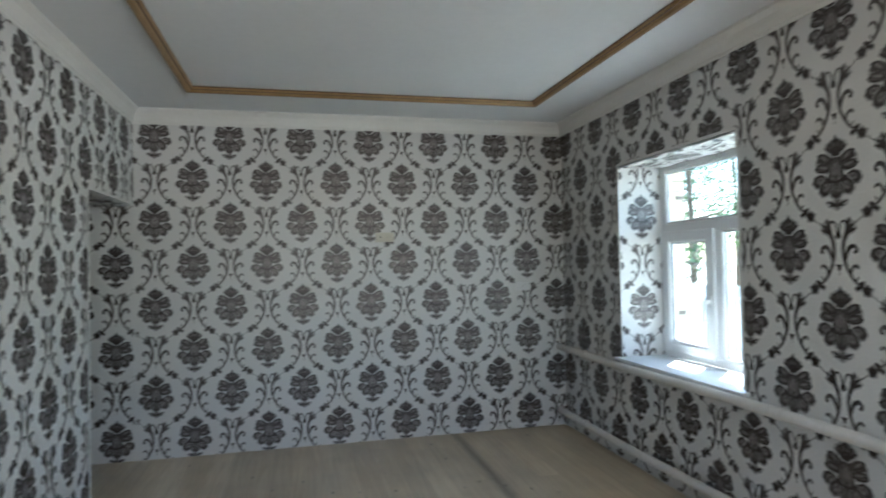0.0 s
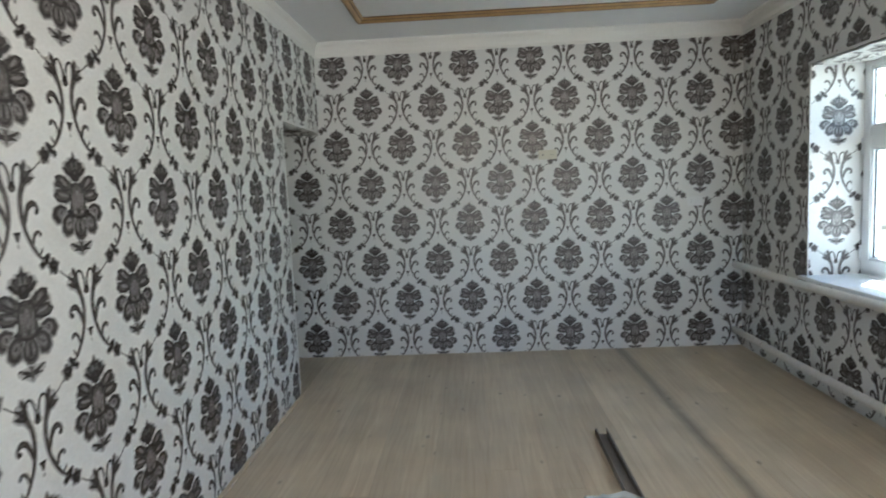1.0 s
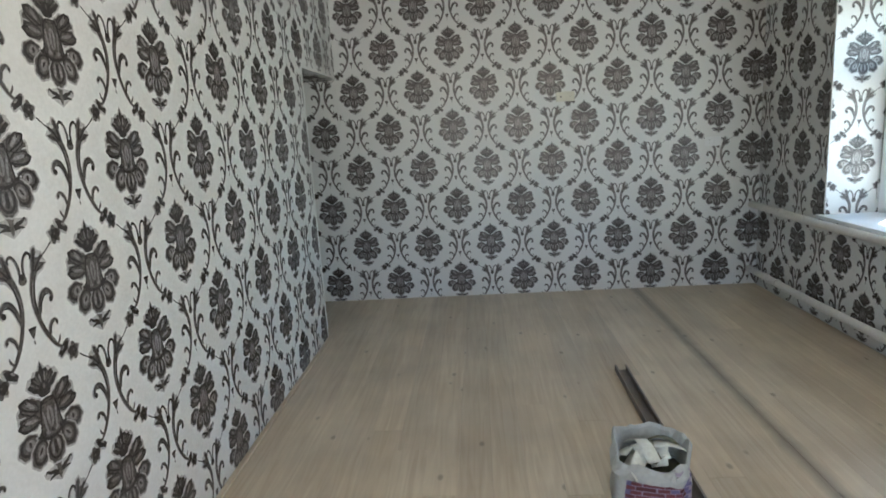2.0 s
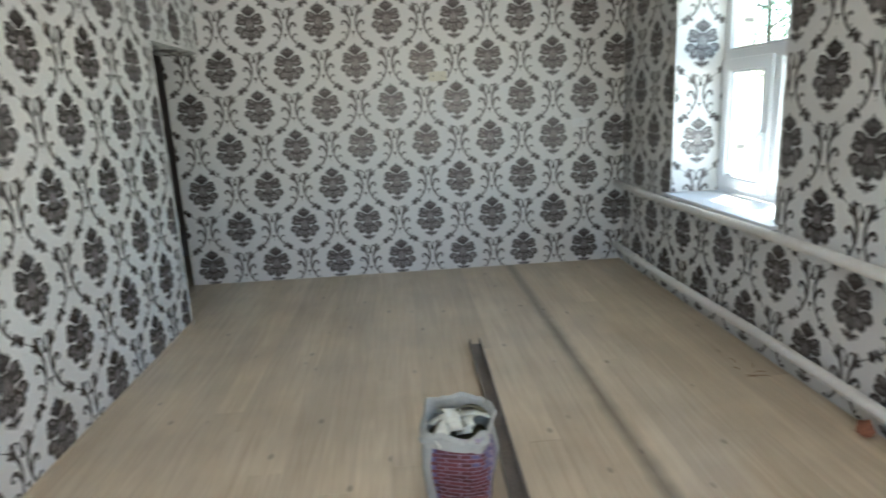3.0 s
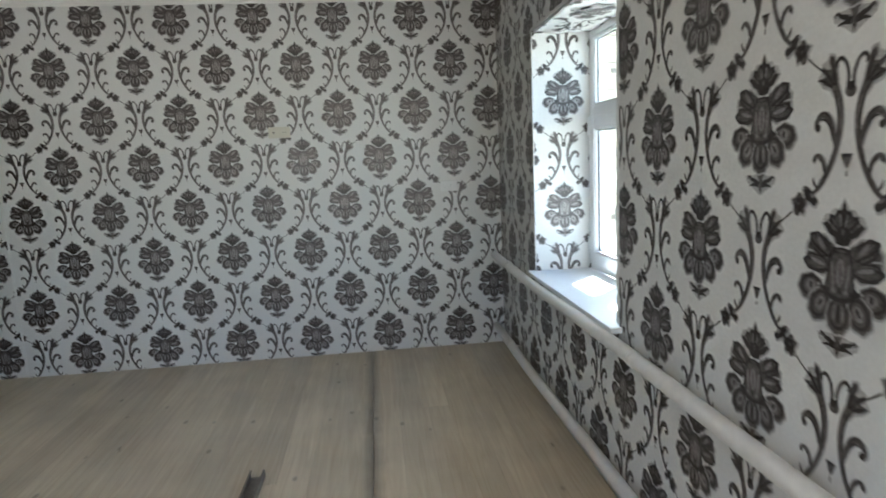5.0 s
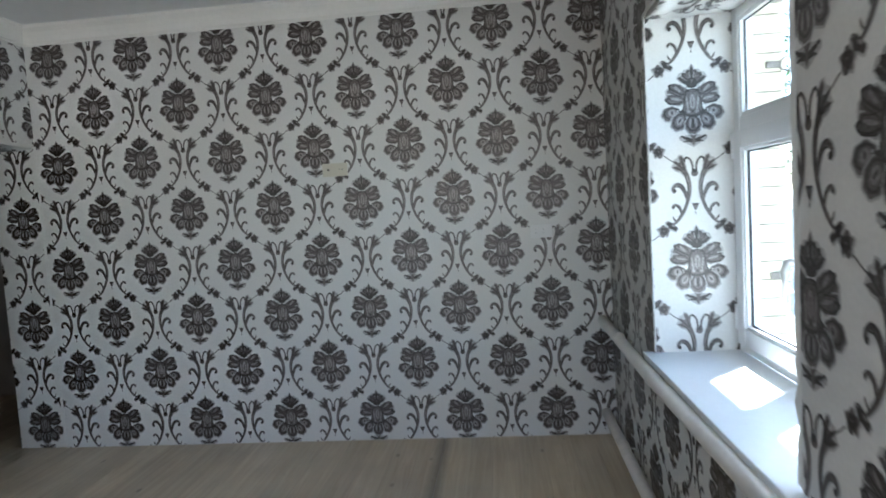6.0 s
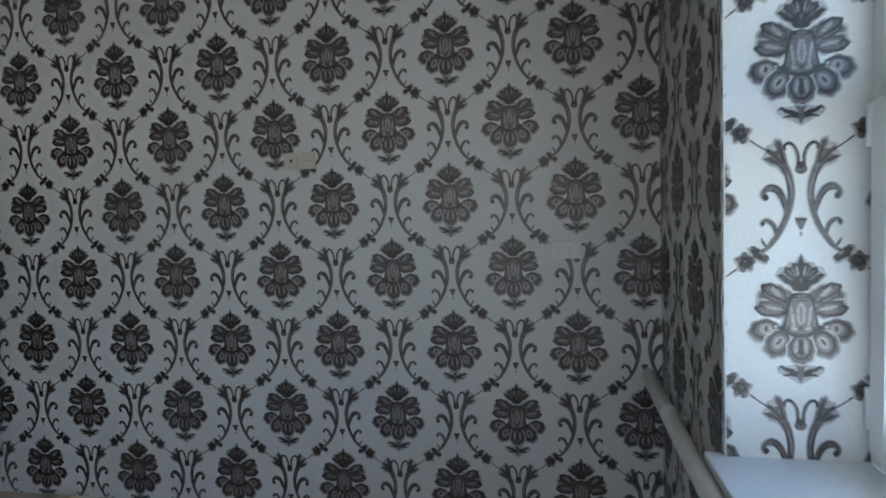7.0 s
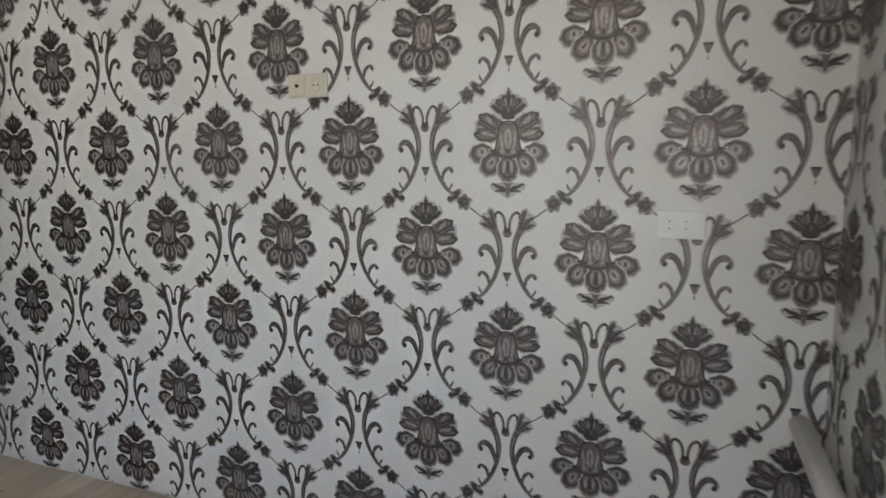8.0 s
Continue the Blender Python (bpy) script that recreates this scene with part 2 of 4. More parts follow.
def tube_bm(path, radius, sides=16, caps=True, bm=None, mat=0):
    """A round bar along a list of points; radius: a number or one per point."""
    bm = bm or bmesh.new()
    pts = [Vector(p) for p in path]
    rings = []
    for i, p in enumerate(pts):
        d = (pts[min(i + 1, len(pts) - 1)] - pts[max(i - 1, 0)]).normalized()
        side = d.cross(Vector((0, 0, 1)))
        if side.length < 1e-3:
            side = d.cross(Vector((1, 0, 0)))
        side.normalize()
        up = side.cross(d)
        r = radius[i] if isinstance(radius, (list, tuple)) else radius
        rings.append([bm.verts.new(p + (side * math.cos(a) + up * math.sin(a)) * r) for a in (k * math.tau / sides for k in range(sides))])
    for a, b in zip(rings, rings[1:]):
        for k in range(sides):
            bm.faces.new((a[k], a[(k + 1) % sides], b[(k + 1) % sides], b[k])).material_index = mat
    if caps:
        bm.faces.new(list(reversed(rings[0]))).material_index = mat
        bm.faces.new(rings[-1]).material_index = mat
    return bm


def extrude_bm(profile, a, b, across, up, bm=None, mitre_a=0.0, mitre_b=0.0):
    """A moulding: profile points (across, up) swept from a to b; the mitres shift its ends along by that much per metre across."""
    bm = bm or bmesh.new()
    a, b, across, up = Vector(a), Vector(b), Vector(across), Vector(up)
    d = (b - a).normalized()
    ra = [bm.verts.new(a + across * u + up * v + d * (mitre_a * u)) for u, v in profile]
    rb = [bm.verts.new(b + across * u + up * v - d * (mitre_b * u)) for u, v in profile]
    n = len(profile)
    for i in range(n):
        bm.faces.new((ra[i], ra[(i + 1) % n], rb[(i + 1) % n], rb[i]))
    bm.faces.new(list(reversed(ra)))
    bm.faces.new(rb)
    bmesh.ops.recalc_face_normals(bm, faces=bm.faces[:])
    return bm


def slab(name, axis, at, thick, us, vs, holes, mats, hole_mats=None):
    """A wall: a sheet across `axis` from at to at + thick, split at us and vs, cells in holes left open. mats: near, far, edges."""
    bm = bmesh.new()
    cache = {}

    def vert(i, j, k):
        if (i, j, k) not in cache:
            p = [us[i], vs[j]]
            p.insert("xy".index(axis), at + thick * k)
            cache[i, j, k] = bm.verts.new(p)
        return cache[i, j, k]

    filled = {(i, j) for i in range(len(us) - 1) for j in range(len(vs) - 1)} - set(holes)
    for i, j in filled:
        for k in (0, 1):
            bm.faces.new([vert(*c, k) for c in ((i, j), (i + 1, j), (i + 1, j + 1), (i, j + 1))]).material_index = k
        for (di, dj), (a, b) in (((-1, 0), ((i, j), (i, j + 1))), ((1, 0), ((i + 1, j), (i + 1, j + 1))), ((0, -1), ((i, j), (i + 1, j))), ((0, 1), ((i, j + 1), (i + 1, j + 1)))):
            if (i + di, j + dj) not in filled:
                bm.faces.new((vert(*a, 0), vert(*b, 0), vert(*b, 1), vert(*a, 1))).material_index = 2
    bmesh.ops.recalc_face_normals(bm, faces=bm.faces[:])
    return part(name, bm, mats)


# ---- shell of the room ----
wall_back = tagged(
    slab("wall_back", "y", YB, 0.3, (XL - LWT, XR + 0.54), (-0.2, ZC + 0.15), (), (PAPER, PLASTER, PLASTER)),
    "back wall with grey damask wallpaper on off-white", "wall", kind="structure")
# the hole next to the front wall is unseen, cut for the side fill lamp
wall_right = tagged(
    slab("wall_right", "x", XR, XG + 0.06 - XR, (YF - 0.25, -6.12, -4.82, WY0, WY1, YB), (-0.2, WZ0 - 0.025, WZ1, ZC + 0.15), {(1, 1), (3, 1)}, (PAPER, PLASTER, PAPER)),
    "window wall with grey damask wallpaper, deep papered reveals", "wall", kind="structure")
wall_left = tagged(
    slab("wall_left", "x", XL, -LWT, (YF - 0.25, DOOR_Y, YB), (-0.2, DOOR_Z, ZC + 0.15), {(1, 0)}, (PAPER, PLASTER, PAPER)),
    "side wall with grey damask wallpaper and an open passage", "wall", kind="structure")
# the opening is added to let the rear fill lamp in
wall_front = tagged(
    slab("wall_front", "y", YF, -0.25, (XL, -2.4, -1.0, XR), (-0.2, 0.8, 2.2, ZC + 0.15), {(1, 1)}, (PAPER, PLASTER, PAPER)),
    "plain papered wall behind the camera, opening added for a fill lamp", "wall", kind="structure")
ceiling = tagged(part("ceiling", box_bm((XL, YF, ZC), (XR, YB, ZC + 0.12)), CEILING), "smooth pale grey painted ceiling", "ceiling", kind="structure")
subfloor = tagged(part("subfloor", box_bm((XL - 1.6, YF, -0.12), (XR, 1.2, -0.031)), SUBFLOOR), "dark ground under the floor boards", "floor", kind="structure")
# the unlit room beyond the passage
wall_passage = tagged(part("wall_passage", box_bm((XL - 1.75, YF, -0.2), (XL - 1.6, 1.35, ZC)), PLASTER), "bare grey plaster wall of the unlit next room", "wall", kind="structure")
wall_passage_end = tagged(part("wall_passage_end", box_bm((XL - 1.6, 1.2, -0.2), (XL - LWT, 1.35, ZC)), PLASTER), "bare grey plaster wall ending the unlit next room", "wall", kind="structure")
wall_passage_near = tagged(part("wall_passage_near", box_bm((XL - 1.6, YF - 0.15, -0.2), (XL - LWT, YF, ZC)), PLASTER), "bare grey plaster wall closing the next room", "wall", kind="structure")
wall_passage_side = tagged(part("wall_passage_side", box_bm((XL - LWT, YB + 0.3, -0.2), (XL - LWT + 0.15, 1.35, ZC)), PLASTER), "bare grey plaster side wall of the next room", "wall", kind="structure")
ceiling_passage = tagged(part("ceiling_passage", box_bm((XL - 1.75, YF - 0.15, ZC), (XL - LWT, 1.35, ZC + 0.12)), PLASTER), "dark ceiling of the unlit next room", "ceiling", kind="structure")

# cornice: a cove along each wall
COVE = [(0.0, 0.0), (0.008, 0.0), (0.010, 0.012), (0.016, 0.016), (0.019, 0.045), (0.028, 0.075), (0.045, 0.095), (0.050, 0.098), (0.052, 0.1145), (0.0, 0.1145)]
for name, a, b, across in (
    ("cornice_back", (XL, YB, ZP), (XR, YB, ZP), (0, -1, 0)),
    ("cornice_right", (XR, YF, ZP), (XR, YB, ZP), (-1, 0, 0)),
    ("cornice_left", (XL, YF, ZP), (XL, YB, ZP), (1, 0, 0)),
    ("cornice_front", (XL, YF, ZP), (XR, YF, ZP), (0, 1, 0)),
):
    tagged(part(name, extrude_bm(COVE, a, b, across, (0, 0, 1), mitre_a=1.0, mitre_b=1.0), CORNICE), "white moulded cornice between wallpaper and ceiling", "cornice", kind="structure")

# gilded moulding laid out as a rectangle on the ceiling
TRIM = [(0.0, 0.0), (0.0, -0.012), (0.008, -0.016), (0.012, -0.030), (0.026, -0.038), (0.040, -0.034), (0.048, -0.022), (0.058, -0.020), (0.064, -0.008), (0.064, 0.0)]
TX0, TX1, TY0, TY1 = -2.863, -0.39, -5.7, -0.612
trim = thing("ceiling_trim", "gilded wooden moulding framing a rectangle on the ceiling", "moulding", (0, 0, ZC), kind="structure")
for a, b, across in (
    ((TX0, TY1, 0), (TX1, TY1, 0), (0, -1, 0)),
    ((TX0, TY0, 0), (TX1, TY0, 0), (0, 1, 0)),
    ((TX0, TY0, 0), (TX0, TY1, 0), (1, 0, 0)),
    ((TX1, TY0, 0), (TX1, TY1, 0), (-1, 0, 0)),
):
    bm = extrude_bm(TRIM, a, b, across, (0, 0, 1), mitre_a=1.0, mitre_b=1.0)
    bm.faces.ensure_lookup_table()
    # outer edges and grooves of the profile take the darker brown
    for i in (0, 1, 2, 6, 8):
        bm.faces[i].material_index = 1
    part("batten", bm, (GOLD, GOLD_DARK), trim)


# ---- wallpaper print ----
SX, SZ = 1 / 1465, 1 / 1395


def curve_points(ctrl, steps=5):
    """A smooth line through control points (x, y, width)."""
    pts = [np.array(c, float) for c in ctrl]
    pts = [2 * pts[0] - pts[1]] + pts + [2 * pts[-1] - pts[-2]]
    out = []
    for a, b, c, d in zip(pts, pts[1:], pts[2:], pts[3:]):
        for k in range(steps):
            t = k / steps
            out.append(0.5 * (2 * b + (c - a) * t + (2 * a - 5 * b + 4 * c - d) * t * t + (3 * b - a - 3 * c + d) * t**3))
    out.append(pts[-2])
    return out


def stroke(ctrl, layer, ink, steps=4):
    """A drawn line of varying width, as a strip of small faces."""
    pts = curve_points(ctrl, steps)
    left, right = [], []
    for i, p in enumerate(pts):
        d = pts[min(i + 1, len(pts) - 1)][:2] - pts[max(i - 1, 0)][:2]
        n = np.array([-d[1], d[0]]) / max(np.hypot(*d), 1e-6) * max(p[2], 0.5) / 2
        left.append(p[:2] + n)
        right.append(p[:2] - n)
    return [(layer, ink, [left[i], right[i], right[i + 1], left[i + 1]]) for i in range(len(pts) - 1)]


def petal(cx, cy, rx, ry, turn, layer, ink, lobes=0, depth=0.0, n=18, square=1.0):
    """An oval leaf, its rim scalloped where lobes are given."""
    c, s = math.cos(radians(turn)), math.sin(radians(turn))
    out = []
    for k in range(n):
        a = k * math.tau / n
        r = 1 + depth * math.cos(lobes * a)
        x = rx * r * math.copysign(abs(math.cos(a)) ** square, math.cos(a))
        y = ry * r * math.copysign(abs(math.sin(a)) ** square, math.sin(a))
        out.append(np.array((cx + c * x - s * y, cy + s * x + c * y)))
    return (layer, ink, out)


def mirrored(shapes):
    return shapes + [(l, m, [np.array((-p[0], p[1])) for p in reversed(pts)]) for l, m, pts in shapes]


def points(*xy):
    return [np.array(p, float) for p in xy]


def both_sides(half_outline):
    """A closed outline from its right half, given from top to bottom on the axis."""
    return points(*half_outline) + points(*[(-x, y) for x, y in reversed(half_outline) if x > 0])


def damask():
    """One repeat of the pattern round a medallion's centre: (layer, ink, points); inks 0 light, 1 mid, 2 dark, 3 fringe."""
    half, whole = [], []
    # crown, a pointed leaf on a thin neck
    whole.append((0, 3, both_sides([(0, 246), (20, 214), (42, 212), (52, 198), (72, 194), (88, 164), (70, 142), (50, 128), (30, 112), (0, 108)])))
    whole.append((1, 2, both_sides([(0, 240), (11, 208), (26, 209), (36, 192), (54, 195), (58, 178), (80, 164), (66, 150), (54, 136), (34, 128), (24, 108), (0, 104)])))
    whole += [petal(0, 190, 6, 30, 0, 2, 2), petal(0, 146, 20, 20, 0, 2, 2), petal(0, 146, 6, 11, 0, 3, 1, n=10)]
    half += [petal(22, 172, 5, 28, -22, 2, 1), petal(44, 160, 5, 24, -52, 2, 1, n=12), petal(12, 180, 4, 20, -10, 3, 0, n=8), petal(35, 172, 4, 17, -40, 3, 1, n=8), petal(58, 170, 3, 10, -60, 3, 0, n=8)]
    # dark ground between the petals
    whole += [petal(0, 46, 62, 56, 0, 0, 1, n=24), petal(0, -46, 80, 46, 0, 0, 2, n=24)]
    # two raised wings on each side, grown together like a shell, their tips curled in
    half += [petal(84, 70, 70, 64, 24, 0, 3, 9, 0.05, 36), petal(82, 70, 61, 56, 24, 1, 1, 9, 0.06, 36)]
    half += [petal(90, 100, 50, 30, 34, 2, 2, 6, 0.07, 26), petal(89, 100, 45, 25, 34, 3, 1, 6, 0.06, 26), petal(86, 106, 30, 8, 44, 4, 0, n=14)]
    half += stroke([(50, 66, 6), (78, 80, 7), (104, 94, 8), (124, 111, 9), (123, 128, 9), (106, 129, 8), (100, 115, 5)], 5, 2, 4)
    half += stroke([(52, 92, 4), (72, 114, 5), (92, 128, 4)], 5, 2, 3)
    half += stroke([(112, 74, 3), (128, 77, 6), (148, 78, 8)], 6, 3, 3)
    half += [petal(101, 40, 54, 28, 6, 4, 2, 6, 0.07, 26), petal(100, 40, 49, 24, 6, 5, 1, 6, 0.06, 26), petal(92, 46, 32, 7, 12, 6, 0, n=14)]
    half += stroke([(52, 30, 6), (84, 21, 7), (118, 22, 8), (144, 33, 9), (145, 47, 9), (130, 53, 8), (120, 44, 5)], 7, 2, 4)
    # round petals of the lower half, each a dark ring round a pale oval
    for cx, cy, rx, ry, turn, layer in ((120, -34, 45, 35, -8, 1), (77, -82, 36, 46, 30, 8)):
        half += [petal(cx + 3, cy - 5, rx + 13, ry + 13, turn, layer, 3, 7, 0.05, 28), petal(cx + 2, cy - 3, rx + 7, ry + 7, turn, layer + 1, 1, 7, 0.06, 28), petal(cx, cy, rx, ry, turn, layer + 2, 2, n=22), petal(cx - 2, cy + 1, rx - 9, ry - 9, turn, layer + 3, 1, n=20), petal(cx - 3, cy + 2, rx * 0.5, ry * 0.56, turn, layer + 4, 0, n=16), petal(cx - 3, cy + 4, rx * 0.14, ry * 0.34, turn + 10, layer + 5, 2, n=10)]
    whole += [petal(0, -108, 52, 58, 0, 14, 3, 9, 0.04, 28), petal(0, -106, 46, 53, 0, 15, 1, 9, 0.05, 28), petal(0, -98, 38, 48, 0, 16, 2, n=22), petal(0, -96, 30, 40, 0, 17, 1, n=20), petal(0, -98, 9, 30, 0, 18, 2, n=12)]
    half += [petal(16, -96, 7, 26, 6, 18, 0, n=12)]
    # barrel-shaped body with a dark collar below
    whole += [(20, 2, both_sides([(0, 102), (34, 98), (44, 70), (52, 20), (60, -20), (52, -46), (30, -58), (0, -62)])), (21, 1, both_sides([(0, 84), (30, 82), (38, 60), (46, 14), (52, -20), (44, -38), (24, -46), (0, -48)]))]
    whole += [petal(0, 26, 17, 42, 0, 22, 0, n=16), petal(0, 22, 4, 34, 0, 23, 1, n=10), petal(0, -28, 6, 8, 0, 23, 2, n=8), petal(0, 90, 20, 5, 0, 22, 1, n=10)]
    half += [petal(29, 14, 6, 44, -7, 22, 0, n=12), petal(24, -30, 12, 7, 20, 22, 0, n=10), petal(41, -30, 5, 9, 0, 23, 2, n=8)]
    half += [petal(66, -30, 16, 7, 24, 21, 2, n=12), petal(84, -22, 6, 5, 0, 22, 3, n=8)]
    # tail
    whole += [(0, 3, both_sides([(0, -150), (30, -164), (82, -170), (76, -192), (36, -214), (0, -236)])), (1, 1, both_sides([(0, -150), (27, -150), (12, -176), (9, -214), (0, -229)]))]
    half += stroke([(10, -196, 12), (28, -186, 16), (50, -180, 13), (66, -168, 8), (72, -180, 4)], 2, 2, 3)
    half += stroke([(10, -204, 9), (36, -198, 11), (60, -204, 4)], 3, 2, 3)
    half, whole = ([(l, m, [np.array((p[0], p[1] * 0.955 - 5)) for p in pts]) for l, m, pts in group] for group in (half, whole))
    # scroll work above the medallion, counted downwards from a line 690 above its centre
    up, mid = [], []
    mid += [petal(0, 174, 21, 18, 0, 1, 1), petal(0, 162, 11, 12, 0, 4, 2)]
    up += stroke([(10, 168, 11.5), (11, 130, 13.1), (23, 99, 13.1), (42, 85, 12.3), (55, 96, 9.8), (50, 109, 4.9)], 2, 2)
    up += stroke([(12, 150, 3.3), (15, 122, 4.9), (28, 98, 4.9), (44, 90, 3.3)], 3, 0, 3)
    up.append((0, 3, points((38, 186), (44, 140), (54, 96), (66, 70), (88, 64), (96, 84), (118, 92), (120, 114), (134, 134), (108, 160), (80, 170), (60, 194))))
    up.append((1, 1, points((42, 178), (49, 136), (58, 98), (68, 78), (84, 72), (88, 90), (78, 108), (94, 110), (112, 98), (112, 116), (98, 128), (126, 134), (104, 152), (78, 160), (58, 186))))
    up += stroke([(76, 80, 4.1), (66, 120, 7.4), (56, 156, 9)], 3, 2, 3) + stroke([(108, 104, 3.3), (86, 128, 6.6), (64, 154, 7.4)], 4, 2, 3) + stroke([(126, 136, 2.5), (98, 142, 5.7), (72, 158, 5.7)], 5, 2, 3)
    up += stroke([(104, 114, 6.6), (140, 92, 4.9), (170, 70, 6.6)], 5, 2, 3)
    up += stroke([(58, 150, 27.9), (40, 196, 28.7), (31, 250, 26.2), (38, 310, 23.8), (62, 376, 20.5), (100, 432, 18.9), (140, 462, 15.6), (178, 488, 13.1)], 0, 3)
    up += stroke([(58, 150, 20.5), (40, 196, 20.5), (31, 250, 18.9), (38, 310, 16.4), (62, 376, 13.9), (100, 432, 12.3), (140, 462, 9.8), (178, 488, 9)], 2, 1)
    up += stroke([(62, 170, 4.9), (47, 215, 5.7), (41, 258, 5.7), (48, 318, 4.9), (74, 380, 4.1), (108, 428, 3.3)], 3, 2)
    up += stroke([(46, 190, 4.1), (32, 236, 4.9), (30, 276, 4.1)], 3, 0, 3)
    up += stroke([(44, 336, 13.1), (54, 288, 24.6), (74, 248, 28.7), (100, 234, 27.1), (122, 246, 23.8), (128, 264, 20.5), (116, 280, 12.3)], 0, 3)
    up += stroke([(44, 334, 10.7), (54, 286, 16.4), (74, 246, 19.7), (100, 232, 18), (120, 244, 15.6), (126, 262, 13.1), (116, 276, 8.2)], 4, 1)
    up += stroke([(56, 306, 4.1), (68, 272, 5.7), (88, 248, 6.6), (108, 246, 4.9)], 5, 2, 3) + stroke([(60, 262, 3.3), (78, 236, 4.1), (104, 224, 3.3)], 5, 2, 3)
    up += [petal(117, 268, 10, 11, 0, 6, 2)]
    up += stroke([(82, 404, 9.8), (86, 374, 18), (100, 354, 19.7), (118, 348, 18), (131, 358, 16.4), (128, 370, 7.4)], 0, 3)
    up += stroke([(82, 402, 6.6), (86, 372, 11.5), (100, 352, 12.3), (118, 346, 11.5), (130, 356, 9.8), (128, 366, 4.9)], 4, 1)
    up += [petal(126, 358, 6, 6, 0, 6, 2)] + stroke([(88, 392, 3.3), (94, 368, 4.1), (110, 354, 3.3)], 5, 2, 3)
    up += stroke([(112, 440, 7.4), (126, 424, 10.7), (132, 408, 3.3)], 3, 1, 3) + stroke([(136, 456, 6.6), (156, 440, 9.8), (172, 438, 3.3)], 3, 1, 3)
    up += [petal(142, 468, 44, 22, -34, 0, 3, 5, 0.1, 16), petal(188, 492, 38, 34, -20, 0, 3, 5, 0.18, 18), petal(138, 466, 36, 16, -34, 4, 2, 5, 0.12, 16), petal(130, 462, 12, 5, -34, 5, 0, n=10)]
    up += [petal(192, 472, 11, 18, -20, 3, 1), petal(196, 512, 11, 16, 20, 3, 1), petal(186, 490, 31, 27, -20, 4, 1, 5, 0.2, 18), petal(184, 490, 24, 21, 20, 5, 2, 5, 0.2, 16), petal(188, 488, 6, 5, 20, 6, 1, n=8)]
    mid.append((1, 1, points((-20, 342), (20, 342), (15, 356), (9, 372), (0, 384), (-9, 372), (-15, 356))))
    mid.append((2, 2, points((-20, 341), (20, 341), (18, 351), (-18, 351))))
    mid.append((1, 1, points((-3, 388), (3, 388), (4, 402), (-2, 404))))

    def drop(shapes):
        return [(l, m, [np.array((p[0], 690 - p[1])) for p in reversed(pts)]) for l, m, pts in shapes]

    shapes = sorted(mirrored(half + drop(up)) + whole + drop(mid), key=lambda q: q[0])
    return [(i, m, [(p[0] * SX, p[1] * SZ) for p in pts]) for i, (l, m, pts) in enumerate(shapes)]


CELL = damask()


def clipped(pts, lo, hi):
    """A polygon cut to a rectangle."""
    for ax in (0, 1):
        for bound, sign in ((lo[ax], 1), (hi[ax], -1)):
            out = []
            for p, q in zip(pts, pts[1:] + pts[:1]):
                a, b = (p[ax] - bound) * sign, (q[ax] - bound) * sign
                if a >= 0:
                    out.append(p)
                if (a >= 0) != (b >= 0):
                    t = a / (a - b)
                    out.append((p[0] + (q[0] - p[0]) * t, p[1] + (q[1] - p[1]) * t))
            pts = out
            if len(pts) < 3:
                return []
    return pts


def print_on(parent, u0, v0, rects, to_world, normal):
    """The print over the rectangles of a wall (u along it, v up); a medallion lies at u0, v0."""
    verts, faces, inks = [], [], []
    n = Vector(normal)
    lo_u, hi_u = min(r[0] for r in rects), max(r[2] for r in rects)
    lo_v, hi_v = min(r[1] for r in rects), max(r[3] for r in rects)
    for i in range(math.floor((lo_u - u0) / (H / 2)) - 1, math.ceil((hi_u - u0) / (H / 2)) + 2):
        for j in range(math.floor((lo_v - v0) / (V / 2)) - 2, math.ceil((hi_v - v0) / (V / 2)) + 2):
            if (i + j) % 2:
                continue
            cu, cv = u0 + i * H / 2, v0 + j * V / 2
            for layer, ink, pts in CELL:
                moved = [(cu + x, cv + y) for x, y in pts]
                bu, bv = [p[0] for p in moved], [p[1] for p in moved]
                for r in rects:
                    if max(bu) <= r[0] or min(bu) >= r[2] or max(bv) <= r[1] or min(bv) >= r[3]:
                        continue
                    inside = min(bu) >= r[0] and max(bu) <= r[2] and min(bv) >= r[1] and max(bv) <= r[3]
                    cut = moved if inside else clipped(moved, r[:2], r[2:])
                    if len(cut) < 3:
                        continue
                    start = len(verts)
                    verts += [tuple(to_world(*p) + n * (0.0006 + 0.0000035 * layer)) for p in cut]
                    faces.append(list(range(start, len(verts))))
                    inks.append(ink)
    me = bpy.data.meshes.new("wallpaper_print")
    me.from_pydata(verts, [], faces)
    for m in (INK_LIGHT, INK_MID, INK_DARK, INK_FRINGE):
        me.materials.append(m)
    me.polygons.foreach_set("material_index", inks)
    # all faces look into the room
    bm = bmesh.new()
    bm.from_mesh(me)
    for f in bm.faces:
        f.normal_update()
        if f.normal.dot(n) < 0:
            f.normal_flip()
    bm.to_mesh(me)
    bm.free()
    ob = new("wallpaper_print", me)
    ob.parent = parent
    return tagged(ob, "raised grey-brown damask medallions and scrolls", kind="stuff")


